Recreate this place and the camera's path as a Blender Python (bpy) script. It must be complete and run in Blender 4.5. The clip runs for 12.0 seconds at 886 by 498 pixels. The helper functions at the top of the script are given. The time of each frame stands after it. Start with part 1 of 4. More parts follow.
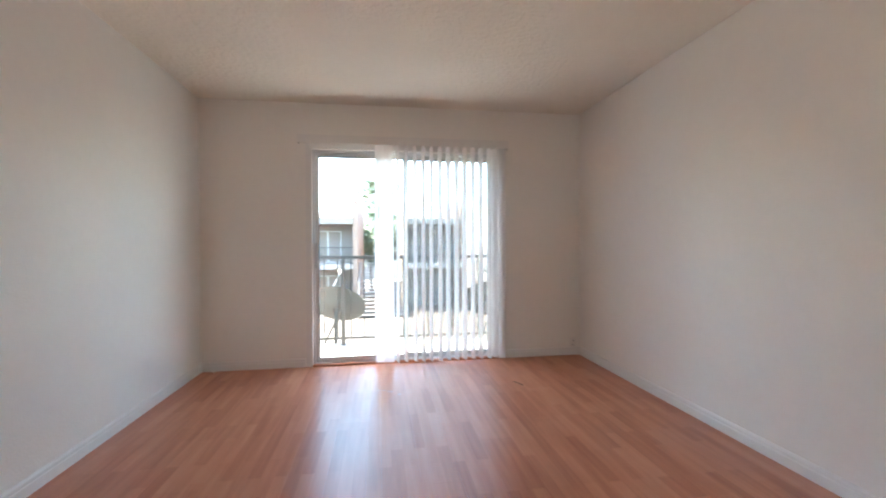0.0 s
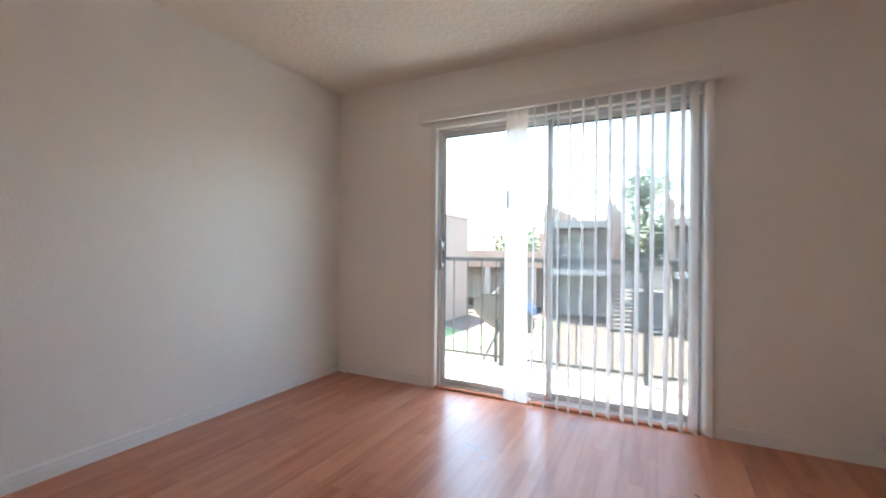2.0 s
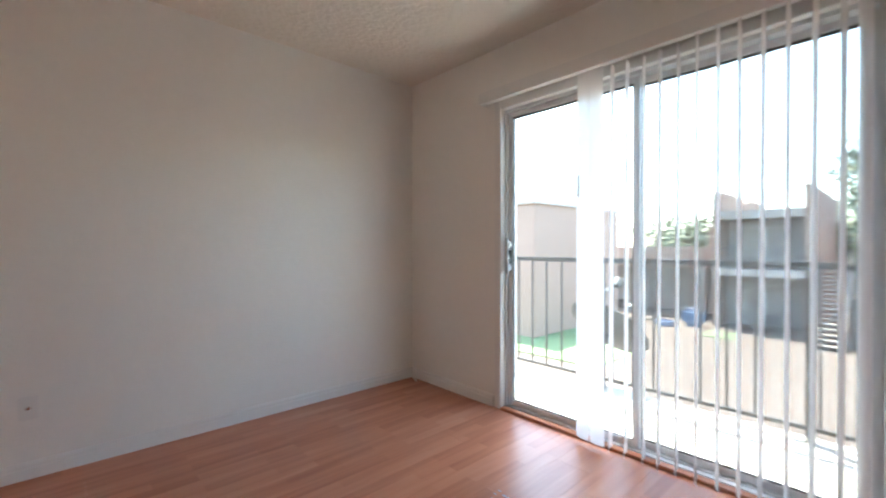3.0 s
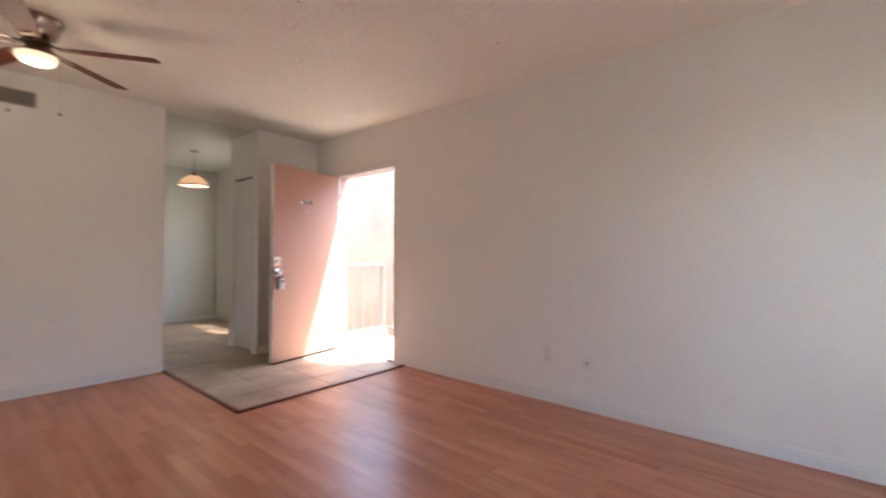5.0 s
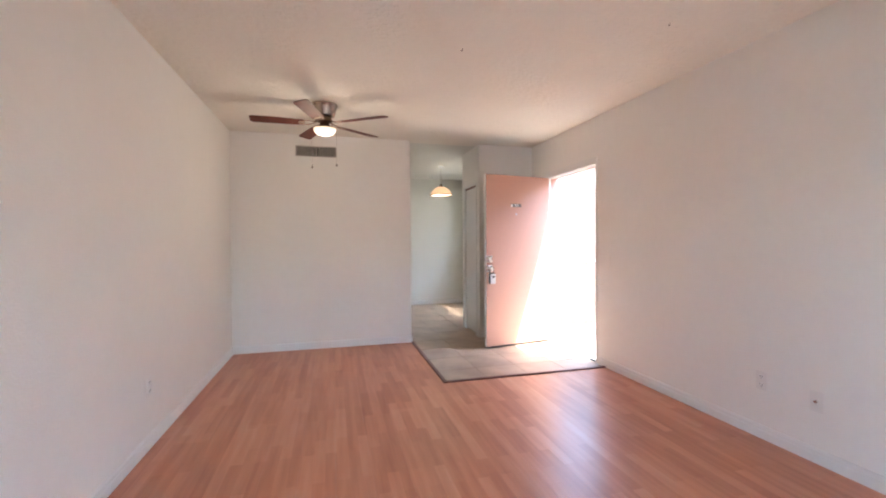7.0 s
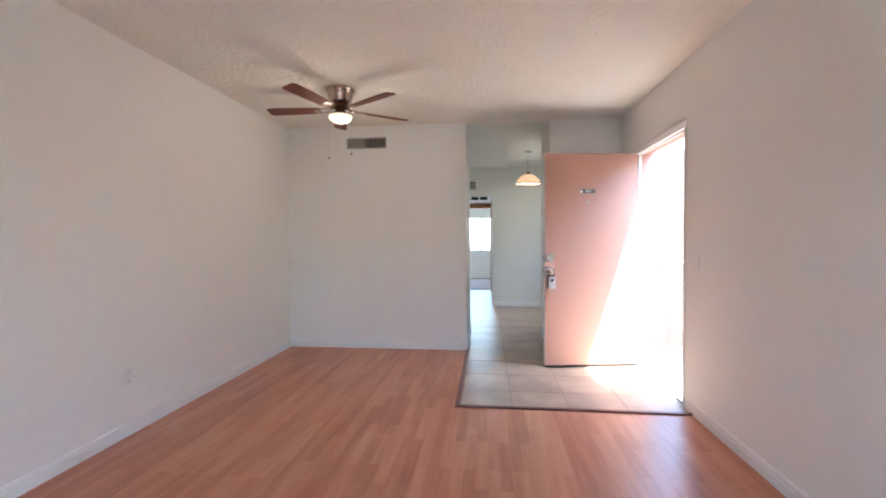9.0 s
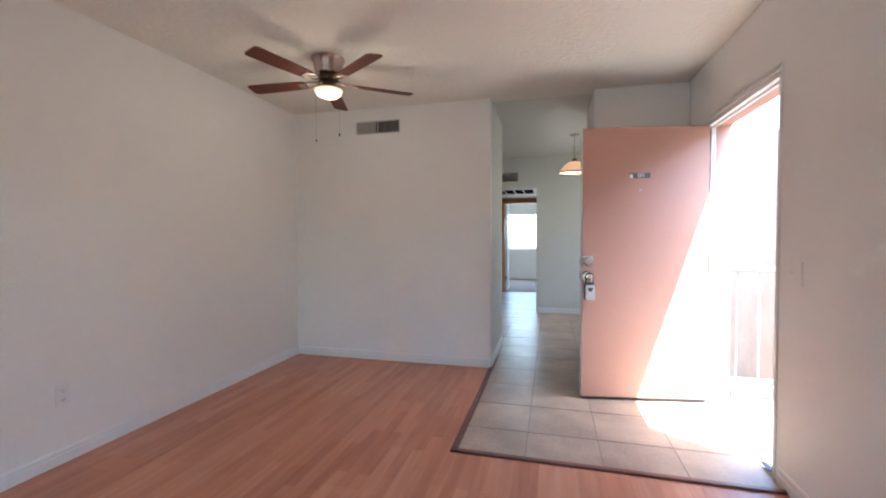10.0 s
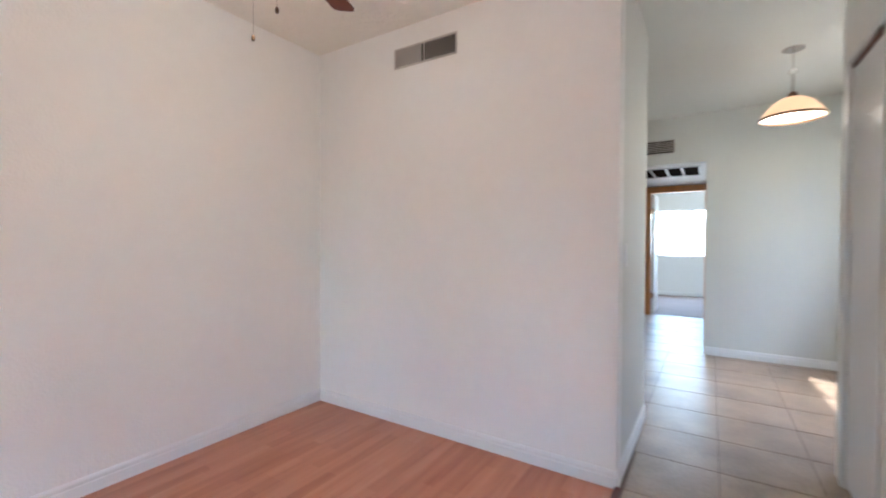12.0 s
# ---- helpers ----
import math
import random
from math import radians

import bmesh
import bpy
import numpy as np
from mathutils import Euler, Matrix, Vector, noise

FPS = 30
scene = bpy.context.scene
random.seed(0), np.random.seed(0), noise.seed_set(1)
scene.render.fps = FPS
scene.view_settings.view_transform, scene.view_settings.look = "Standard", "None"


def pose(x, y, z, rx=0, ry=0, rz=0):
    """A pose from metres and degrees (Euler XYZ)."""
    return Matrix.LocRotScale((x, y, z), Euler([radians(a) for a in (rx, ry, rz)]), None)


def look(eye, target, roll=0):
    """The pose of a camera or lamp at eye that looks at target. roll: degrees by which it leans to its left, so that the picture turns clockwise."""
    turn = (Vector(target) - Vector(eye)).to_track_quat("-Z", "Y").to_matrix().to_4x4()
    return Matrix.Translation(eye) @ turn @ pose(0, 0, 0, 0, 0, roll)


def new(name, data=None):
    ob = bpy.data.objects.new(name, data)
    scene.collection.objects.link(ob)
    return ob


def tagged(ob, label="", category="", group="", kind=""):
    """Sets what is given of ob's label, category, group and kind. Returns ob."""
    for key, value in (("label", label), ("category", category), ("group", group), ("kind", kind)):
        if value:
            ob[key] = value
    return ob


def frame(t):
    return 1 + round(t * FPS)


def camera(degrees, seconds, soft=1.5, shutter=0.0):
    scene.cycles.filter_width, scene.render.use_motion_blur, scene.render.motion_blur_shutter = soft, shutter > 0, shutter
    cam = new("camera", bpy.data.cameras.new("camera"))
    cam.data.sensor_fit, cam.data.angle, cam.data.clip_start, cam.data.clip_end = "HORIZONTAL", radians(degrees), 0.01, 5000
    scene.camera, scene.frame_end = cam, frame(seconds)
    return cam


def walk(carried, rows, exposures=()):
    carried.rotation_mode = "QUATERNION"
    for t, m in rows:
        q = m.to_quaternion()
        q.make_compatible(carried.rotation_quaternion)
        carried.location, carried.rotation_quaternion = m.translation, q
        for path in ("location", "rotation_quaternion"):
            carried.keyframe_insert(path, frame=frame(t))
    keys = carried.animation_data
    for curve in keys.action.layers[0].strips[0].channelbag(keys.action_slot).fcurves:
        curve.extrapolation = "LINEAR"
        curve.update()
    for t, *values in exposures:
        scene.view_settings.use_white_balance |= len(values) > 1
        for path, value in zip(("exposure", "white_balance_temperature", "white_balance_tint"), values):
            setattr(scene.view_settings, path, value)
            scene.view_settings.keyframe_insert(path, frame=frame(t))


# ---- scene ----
cam = camera(93.3, 12.0, soft=1.9, shutter=0.4)
PATH = [
    (0, (1.607, -4.077, 1.139), (1.908, -2.1, 1.121), -0.3),
    (0.5, (1.898, -3.83, 1.131), (1.841, -1.831, 1.116), -0.4),
    (1, (2.104, -3.573, 1.079), (1.783, -1.599, 1.085), -0.1),
    (1.5, (2.328, -3.271, 1.097), (1.705, -1.371, 1.097), 0.2),
    (2, (2.544, -2.93, 1.09), (1.634, -1.15, 1.095), 0.5),
    (2.5, (2.664, -2.556, 1.108), (1.504, -0.927, 1.099), 0.4),
    (2.7, (2.728, -2.406, 1.113), (1.453, -0.865, 1.103), 0.1),
    (4.3, (3.018, -1.675, 1.105), (1.042, -1.984, 1.13), 0.8),
    (4.5, (3.009, -1.531, 1.053), (1.114, -2.168, 1.103), 0.7),
    (5, (2.962, -1.212, 1.117), (1.43, -2.497, 1.139), 0.3),
    (5.5, (3.064, -0.982, 1.189), (1.835, -2.559, 1.176), 0.3),
    (6, (2.94, -0.826, 1.224), (2.003, -2.592, 1.2), -0.3),
    (6.5, (2.811, -0.752, 1.216), (2.093, -2.618, 1.193), -0.1),
    (7, (2.575, -0.657, 1.235), (2.063, -2.59, 1.201), -0.4),
    (9, (1.398, -1.168, 1.227), (1.614, -3.156, 1.176), -0.4),
    (9.5, (1.194, -1.487, 1.228), (1.558, -3.453, 1.173), -0.3),
    (10, (1.093, -1.898, 1.223), (1.595, -3.833, 1.162), -0.2),
    (10.5, (1.033, -2.339, 1.202), (1.619, -4.251, 1.143), -0.1),
    (11, (1.001, -2.811, 1.17), (1.703, -4.683, 1.118), -0.2),
    (11.5, (1.112, -3.262, 1.157), (1.933, -5.085, 1.107), -0.1),
    (12, (1.282, -3.664, 1.155), (2.359, -5.349, 1.118), 0.2),
]
walk(cam, [(t, look(eye, target, roll)) for t, eye, target, roll in PATH],
     [(0, 4.17, 6440, 1), (1.5, 4.16, 6460, 1), (2.5, 3.8, 6470, 1), (4.5, 4.02, 6760, 8), (7, 4.69, 6250, 6), (9.5, 4.39, 5830, 3), (10.3, 4.21, 5800, 3), (11, 4.27, 5720, 3), (12, 4.9, 5700, 4)])

# ---- world, sun, lamps ----
SUN_WAY = Vector((0.318, -0.212, -1.0)).normalized()
world = bpy.data.worlds.new("sky")
scene.world = world
world.use_nodes = True
wn = world.node_tree.nodes
sky = wn.new("ShaderNodeTexSky")
sky.sky_type = "NISHITA"
sky.sun_disc = False
sky.sun_elevation = math.asin(-SUN_WAY.z)
sky.sun_rotation = math.atan2(-SUN_WAY.x, -SUN_WAY.y)
sky.air_density, sky.dust_density = 1.0, 1.5
wn["Background"].inputs[1].default_value = 0.15
world.node_tree.links.new(sky.outputs[0], wn["Background"].inputs[0])
sun = new("sun", bpy.data.lights.new("sun", "SUN"))
sun.data.energy, sun.data.angle, sun.data.color = 2.5, radians(0.5), (1.0, 0.95, 0.88)
sun.matrix_world = look((0, 0, 20), Vector((0, 0, 20)) + SUN_WAY)


# ---- materials ----
def mat(name, color, rough=0.6, metal=0.0, vary=0.0, scale=3.0, bump=0.0, bscale=60.0, spec=0.5, coat=0.0, random_mix=0.0, bdist=0.004):
    """A surface with two scales of colour variation and a fine relief, at world size."""
    m = bpy.data.materials.new(name)
    m.use_nodes = True
    n, l = m.node_tree.nodes, m.node_tree.links
    b = n["Principled BSDF"]
    b.inputs["Base Color"].default_value = (*color, 1)
    b.inputs["Roughness"].default_value = rough
    b.inputs["Metallic"].default_value = metal
    b.inputs["Specular IOR Level"].default_value = spec
    b.inputs["Coat Weight"].default_value = coat
    geo = n.new("ShaderNodeNewGeometry")
    if vary:
        big, small = n.new("ShaderNodeTexNoise"), n.new("ShaderNodeTexNoise")
        big.inputs["Scale"].default_value, small.inputs["Scale"].default_value = scale, scale * 14
        big.inputs["Detail"].default_value = 4
        small.inputs["Detail"].default_value = 3
        add = n.new("ShaderNodeMath")
        add.operation = "MULTIPLY_ADD"
        add.inputs[1].default_value = 0.45
        l.new(small.outputs[0], add.inputs[0])
        l.new(big.outputs[0], add.inputs[2])
        last = add.outputs[0]
        if random_mix:
            info = n.new("ShaderNodeObjectInfo")
            more = n.new("ShaderNodeMath")
            more.operation = "MULTIPLY_ADD"
            more.inputs[1].default_value = random_mix
            l.new(info.outputs["Random"], more.inputs[0])
            l.new(last, more.inputs[2])
            last = more.outputs[0]
        ramp = n.new("ShaderNodeMapRange")
        ramp.inputs[1].default_value, ramp.inputs[2].default_value = 0.4, 1.05 + random_mix
        ramp.inputs[3].default_value, ramp.inputs[4].default_value = 1 - vary, 1 + vary
        l.new(last, ramp.inputs[0])
        mul = n.new("ShaderNodeVectorMath")
        mul.operation = "SCALE"
        mul.inputs[0].default_value = color
        l.new(ramp.outputs[0], mul.inputs["Scale"])
        l.new(mul.outputs[0], b.inputs["Base Color"])
        l.new(geo.outputs["Position"], big.inputs["Vector"])
        l.new(geo.outputs["Position"], small.inputs["Vector"])
        rr = n.new("ShaderNodeMapRange")
        rr.inputs[3].default_value, rr.inputs[4].default_value = max(0.02, rough - 0.08), min(1, rough + 0.08)
        l.new(small.outputs[0], rr.inputs[0])
        l.new(rr.outputs[0], b.inputs["Roughness"])
    if bump:
        bn, bp = n.new("ShaderNodeTexNoise"), n.new("ShaderNodeBump")
        bn.inputs["Scale"].default_value, bn.inputs["Detail"].default_value = bscale, 5
        bp.inputs["Strength"].default_value, bp.inputs["Distance"].default_value = bump, bdist
        l.new(geo.outputs["Position"], bn.inputs["Vector"])
        l.new(bn.outputs[0], bp.inputs["Height"])
        l.new(bp.outputs[0], b.inputs["Normal"])
    return m


def glass(name, tint=(0.95, 0.98, 0.97)):
    """A clear pane: mostly through, a little mirror."""
    m = bpy.data.materials.new(name)
    m.use_nodes = True
    n, l = m.node_tree.nodes, m.node_tree.links
    n.remove(n["Principled BSDF"])
    tr, gl, mix, lw, power, fr = (n.new("ShaderNode" + k) for k in ("BsdfTransparent", "BsdfGlossy", "MixShader", "LayerWeight", "Math", "Math"))
    lw.inputs["Blend"].default_value = 0.5
    power.operation, power.inputs[1].default_value = "POWER", 5
    fr.operation = "MULTIPLY_ADD"
    fr.inputs[1].default_value, fr.inputs[2].default_value = 0.9, 0.035
    l.new(lw.outputs["Facing"], power.inputs[0])
    l.new(power.outputs[0], fr.inputs[0])
    tr.inputs[0].default_value = (*tint, 1)
    gl.inputs["Roughness"].default_value = 0.02
    l.new(fr.outputs[0], mix.inputs[0])
    l.new(tr.outputs[0], mix.inputs[1])
    l.new(gl.outputs[0], mix.inputs[2])
    l.new(mix.outputs[0], n["Material Output"].inputs[0])
    return m


def insect_mesh():
    """Fine pale wire cloth: mostly holes, with a grey haze of thread."""
    m = mat("insect_mesh", (0.42, 0.41, 0.4), 0.7)
    n, l = m.node_tree.nodes, m.node_tree.links
    tr, mix = n.new("ShaderNodeBsdfTransparent"), n.new("ShaderNodeMixShader")
    mix.inputs[0].default_value = 0.29
    l.new(tr.outputs[0], mix.inputs[1])
    l.new(n["Principled BSDF"].outputs[0], mix.inputs[2])
    l.new(mix.outputs[0], n["Material Output"].inputs[0])
    return m


def glow(name, color, strength):
    m = bpy.data.materials.new(name)
    m.use_nodes = True
    b = m.node_tree.nodes["Principled BSDF"]
    b.inputs["Base Color"].default_value = (0.85, 0.8, 0.7, 1)
    b.inputs["Roughness"].default_value = 0.3
    b.inputs["Emission Color"].default_value = (*color, 1)
    b.inputs["Emission Strength"].default_value = strength
    return m


def laminate():
    """Red-oak look laminate: a printed three-strip pattern, with stretched grain, under a satin lacquer."""
    m = mat("laminate", (0.52, 0.24, 0.14), rough=0.34, spec=0.38, coat=0.08)
    n, l = m.node_tree.nodes, m.node_tree.links
    b = n["Principled BSDF"]
    b.inputs["Coat Roughness"].default_value = 0.29
    geo = n.new("ShaderNodeNewGeometry")
    turn = n.new("ShaderNodeMapping")
    turn.inputs["Rotation"].default_value = (0, 0, radians(90))
    brick = n.new("ShaderNodeTexBrick")
    brick.offset, brick.offset_frequency, brick.squash = 0.37, 2, 1.0
    for key, v in (("Scale", 1.0), ("Mortar Size", 0.0), ("Bias", 0.0), ("Brick Width", 0.48), ("Row Height", 0.064)):
        brick.inputs[key].default_value = v
    brick.inputs["Color1"].default_value = (0, 0, 0, 1)
    brick.inputs["Color2"].default_value = (1, 1, 1, 1)
    l.new(geo.outputs["Position"], turn.inputs[0])
    l.new(turn.outputs[0], brick.inputs["Vector"])
    grainmap = n.new("ShaderNodeMapping")
    grainmap.inputs["Scale"].default_value = (15, 1.1, 1)
    grain = n.new("ShaderNodeTexNoise")
    grain.inputs["Scale"].default_value, grain.inputs["Detail"].default_value = 1.6, 6
    wide = n.new("ShaderNodeTexNoise")
    wide.inputs["Scale"].default_value = 1.3
    l.new(geo.outputs["Position"], grainmap.inputs[0])
    l.new(grainmap.outputs[0], grain.inputs["Vector"])
    l.new(geo.outputs["Position"], wide.inputs["Vector"])
    info = n.new("ShaderNodeObjectInfo")
    s1, s2, s3 = (n.new("ShaderNodeMath") for _ in range(3))
    for s, f in ((s1, 0.25), (s2, 0.58), (s3, 0.12)):
        s.operation = "MULTIPLY_ADD"
        s.inputs[1].default_value = f
    l.new(brick.outputs["Color"], s1.inputs[0])
    s1.inputs[2].default_value = -0.08
    l.new(grain.outputs[0], s2.inputs[0])
    l.new(s1.outputs[0], s2.inputs[2])
    l.new(info.outputs["Random"], s3.inputs[0])
    l.new(s2.outputs[0], s3.inputs[2])
    ramp = n.new("ShaderNodeValToRGB")
    e = ramp.color_ramp.elements
    e[0].position, e[0].color = 0.1, (0.4, 0.125, 0.062, 1)
    e[1].position, e[1].color = 0.85, (0.7, 0.35, 0.225, 1)
    mid = e.new(0.45)
    mid.color = (0.58, 0.235, 0.132, 1)
    l.new(s3.outputs[0], ramp.inputs[0])
    l.new(ramp.outputs[0], b.inputs["Base Color"])
    rr = n.new("ShaderNodeMapRange")
    rr.inputs[3].default_value, rr.inputs[4].default_value = 0.285, 0.36
    l.new(wide.outputs[0], rr.inputs[0])
    l.new(rr.outputs[0], b.inputs["Roughness"])
    bp = n.new("ShaderNodeBump")
    bp.inputs["Strength"].default_value, bp.inputs["Distance"].default_value = 0.12, 0.001
    l.new(grain.outputs[0], bp.inputs["Height"])
    l.new(bp.outputs[0], b.inputs["Normal"])
    return m


def slat_vinyl():
    """White vinyl that lets light through."""
    m = bpy.data.materials.new("slat_vinyl")
    m.use_nodes = True
    n, l = m.node_tree.nodes, m.node_tree.links
    b = n["Principled BSDF"]
    b.inputs["Base Color"].default_value = (0.95, 0.935, 0.925, 1)
    b.inputs["Roughness"].default_value = 0.45
    t, tp, mix, mix2 = (n.new("ShaderNode" + k) for k in ("BsdfTranslucent", "BsdfTransparent", "MixShader", "MixShader"))
    t.inputs[0].default_value = (0.97, 0.94, 0.93, 1)
    mix.inputs[0].default_value, mix2.inputs[0].default_value = 0.6, 0.07
    l.new(b.outputs[0], mix.inputs[1])
    l.new(t.outputs[0], mix.inputs[2])
    l.new(mix.outputs[0], mix2.inputs[1])
    l.new(tp.outputs[0], mix2.inputs[2])
    l.new(mix2.outputs[0], n["Material Output"].inputs[0])
    return m


# dining tint, darkened in colour to stand for the area's weaker light
DINING_DIM = mat("dining_paint_dimmed", (0.7, 0.695, 0.64), 0.55, vary=0.025, scale=1.2, bump=0.3, bscale=90, spec=0.35)
WALL = mat("wall_paint", (0.87, 0.85, 0.81), 0.55, vary=0.03, scale=1.2, bump=0.45, bscale=80, spec=0.45)
CEIL = mat("ceiling_texture", (0.84, 0.795, 0.715), 0.8, vary=0.03, scale=2, bump=1.0, bscale=30, bdist=0.012)
TRIM = mat("trim_paint", (0.82, 0.81, 0.79), 0.5, vary=0.03, scale=3, bump=0.08)
LAM = laminate()
TILE = mat("ceramic_tile", (0.39, 0.285, 0.21), 0.36, vary=0.38, scale=3.4, bump=0.2, bscale=14, random_mix=0.12, spec=0.35)
GROUT = mat("grout", (0.24, 0.18, 0.145), 0.9, vary=0.2, scale=20)
CARPET = mat("bedroom_floor", (0.27, 0.22, 0.21), 0.85, vary=0.1, scale=3)
THRESH = mat("dark_threshold", (0.17, 0.065, 0.05), 0.4, vary=0.2, scale=10)
DOORPINK = mat("pink_door_paint", (0.49, 0.27, 0.205), 0.45, vary=0.04, scale=1.5, bump=0.15, bscale=50)
ALU = mat("aluminium", (0.68, 0.68, 0.68), 0.42, 0.2, vary=0.08, scale=8)
ALUD = mat("dark_gasket", (0.16, 0.16, 0.16), 0.7)
NICKEL = mat("brushed_nickel", (0.62, 0.58, 0.54), 0.18, 1.0, vary=0.05, scale=20)
FANMETAL = mat("fan_nickel", (0.5, 0.4, 0.34), 0.26, 0.9, vary=0.05, scale=20)
BRONZE = mat("bronze_rim", (0.12, 0.07, 0.04), 0.4, 0.6)
BLADE = mat("cherry_blade", (0.13, 0.035, 0.022), 0.55, vary=0.25, scale=9, spec=0.3)
BOWL = glow("fan_bowl_glass", (1.0, 0.74, 0.48), 0.06)
SHADE = glow("pendant_glass", (1.0, 0.48, 0.2), 0.035)
PLATE = mat("plate_plastic", (0.82, 0.8, 0.765), 0.35)
PLATED = mat("plate_grey", (0.12, 0.12, 0.12), 0.45, 0.2)
# near-black that stands for the unlit depth of vents and outlet slots
SLOT = mat("slot_shade", (0.025, 0.02, 0.018), 1.0, spec=0.0)
BLACK = mat("black_plastic", (0.03, 0.03, 0.03), 0.4)
GREY = mat("grey_metal", (0.45, 0.46, 0.47), 0.35, 0.4, vary=0.05, scale=30)
VENT = mat("vent_enamel", (0.55, 0.5, 0.46), 0.5, vary=0.05, scale=12)
VENTW = mat("vent_white", (0.7, 0.69, 0.66), 0.45, vary=0.04, scale=12)
SILL = mat("sill_wood", (0.45, 0.17, 0.08), 0.4, vary=0.2, scale=9)
COVER = mat("cover_grey", (0.6, 0.6, 0.6), 0.4, 0.1, vary=0.04, scale=20)
CHROME = mat("bright_chrome", (0.85, 0.85, 0.84), 0.14, 1.0)
OAK = mat("orange_oak", (0.72, 0.33, 0.11), 0.4, vary=0.2, scale=9)
GLASS = glass("clear_glass")
MESH = insect_mesh()
SLAT = slat_vinyl()
RAILM = mat("rail_paint", (0.07, 0.062, 0.058), 0.5, vary=0.1, scale=14)
RAILW = mat("rail_cream_paint", (0.2, 0.19, 0.175), 0.5, vary=0.1, scale=14)
# copy of the balcony concrete, darkened in colour to lessen bounced light
LANDC = mat("landing_concrete_dimmed", (0.24, 0.22, 0.2), 0.85, vary=0.12, scale=2.5, bump=0.3)
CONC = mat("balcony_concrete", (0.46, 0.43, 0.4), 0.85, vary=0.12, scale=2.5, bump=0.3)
# pale tone of the slab added as a reflector between the buildings
BOUNCE = mat("bounce_concrete", (0.33, 0.28, 0.24), 0.85, vary=0.12, scale=2.5, bump=0.3)
STUCCO = mat("peach_stucco", (0.32, 0.22, 0.17), 0.9, vary=0.1, scale=1.1, bump=0.8, bscale=40)
STUCCON = mat("tan_stucco", (0.28, 0.2, 0.145), 0.9, vary=0.22, scale=1.2, bump=1.0, bscale=25)
STUCCOG = mat("taupe_stucco", (0.3, 0.26, 0.23), 0.9, vary=0.1, scale=1.1, bump=0.6, bscale=30)
STUCCOW = mat("cream_fascia", (0.4, 0.35, 0.31), 0.85, vary=0.06, scale=1.5)
DARKREC = mat("shaded_siding", (0.3, 0.262, 0.245), 0.8, vary=0.15, scale=2)
ROOFM = mat("roof_gravel", (0.32, 0.3, 0.27), 0.95, vary=0.15, scale=3)
DIRT = mat("courtyard_dirt", (0.105, 0.078, 0.064), 0.95, vary=0.18, scale=0.35, bump=0.5, bscale=12)
LAWN = mat("lawn_grass", (0.12, 0.168, 0.075), 0.9, vary=0.35, scale=2.5, bump=1.0, bscale=50)
LEAF = mat("leaf", (0.1, 0.125, 0.065), 0.6, vary=0.35, scale=4)
BARK = mat("bark", (0.12, 0.08, 0.05), 0.9, vary=0.3, scale=14, bump=0.8, bscale=30)
DISHM = mat("dish_grey", (0.07, 0.07, 0.068), 0.5, vary=0.06, scale=14)
BLUE = mat("blue_vinyl", (0.12, 0.17, 0.27), 0.5, vary=0.1, scale=6)
BOXDARK = mat("dark_box_paint", (0.1, 0.09, 0.088), 0.7, vary=0.1, scale=5)
DARKWOOD = mat("stair_tread", (0.3, 0.26, 0.23), 0.8, vary=0.15, scale=5)


# ---- mesh helpers ----
def mesh_of(name, bm, material, smooth=False):
    me = bpy.data.meshes.new(name)
    bmesh.ops.recalc_face_normals(bm, faces=bm.faces)
    bm.to_mesh(me)
    bm.free()
    me.materials.append(material)
    if smooth:
        me.shade_smooth()
        me.set_sharp_from_angle(angle=radians(40))
    return me


def part(name, bm, material, parent, label="", smooth=False):
    ob = new(name, mesh_of(name, bm, material, smooth))
    ob.parent = parent
    return tagged(ob, label)


def setting(name, bm, material, label="", smooth=False):
    return tagged(new(name, mesh_of(name, bm, material, smooth)), label, kind="structure")


def thing(name, at, label, category, group=""):
    ob = new(name)
    ob.location = at
    return tagged(ob, label, category, group)


def box(bm, lo, hi, bevel=0.0, m=None):
    """Adds a box from lo to hi, its edges rounded."""
    c = [(a + b) / 2 for a, b in zip(lo, hi)]
    s = [abs(b - a) for a, b in zip(lo, hi)]
    made = bmesh.ops.create_cube(bm, size=1, matrix=(m or Matrix()) @ Matrix.Translation(c) @ Matrix.Diagonal((*s, 1)))
    if bevel:
        edges = list({e for v in made["verts"] for e in v.link_edges})
        bmesh.ops.bevel(bm, geom=edges, offset=min(bevel, min(s) * 0.45), segments=2, affect="EDGES")
    return bm


def B():
    return bmesh.new()


def boxes(*pairs, bevel=0.0):
    bm = B()
    for lo, hi in pairs:
        box(bm, lo, hi, bevel)
    return bm


def rod(bm, a, b, r, r2=None, seg=10):
    """Adds a round bar from a to b."""
    a, b = Vector(a), Vector(b)
    d = b - a
    m = Matrix.Translation((a + b) / 2) @ d.to_track_quat("Z", "Y").to_matrix().to_4x4()
    bmesh.ops.create_cone(bm, cap_ends=True, segments=seg, radius1=r, radius2=r if r2 is None else r2, depth=d.length, matrix=m)
    return bm


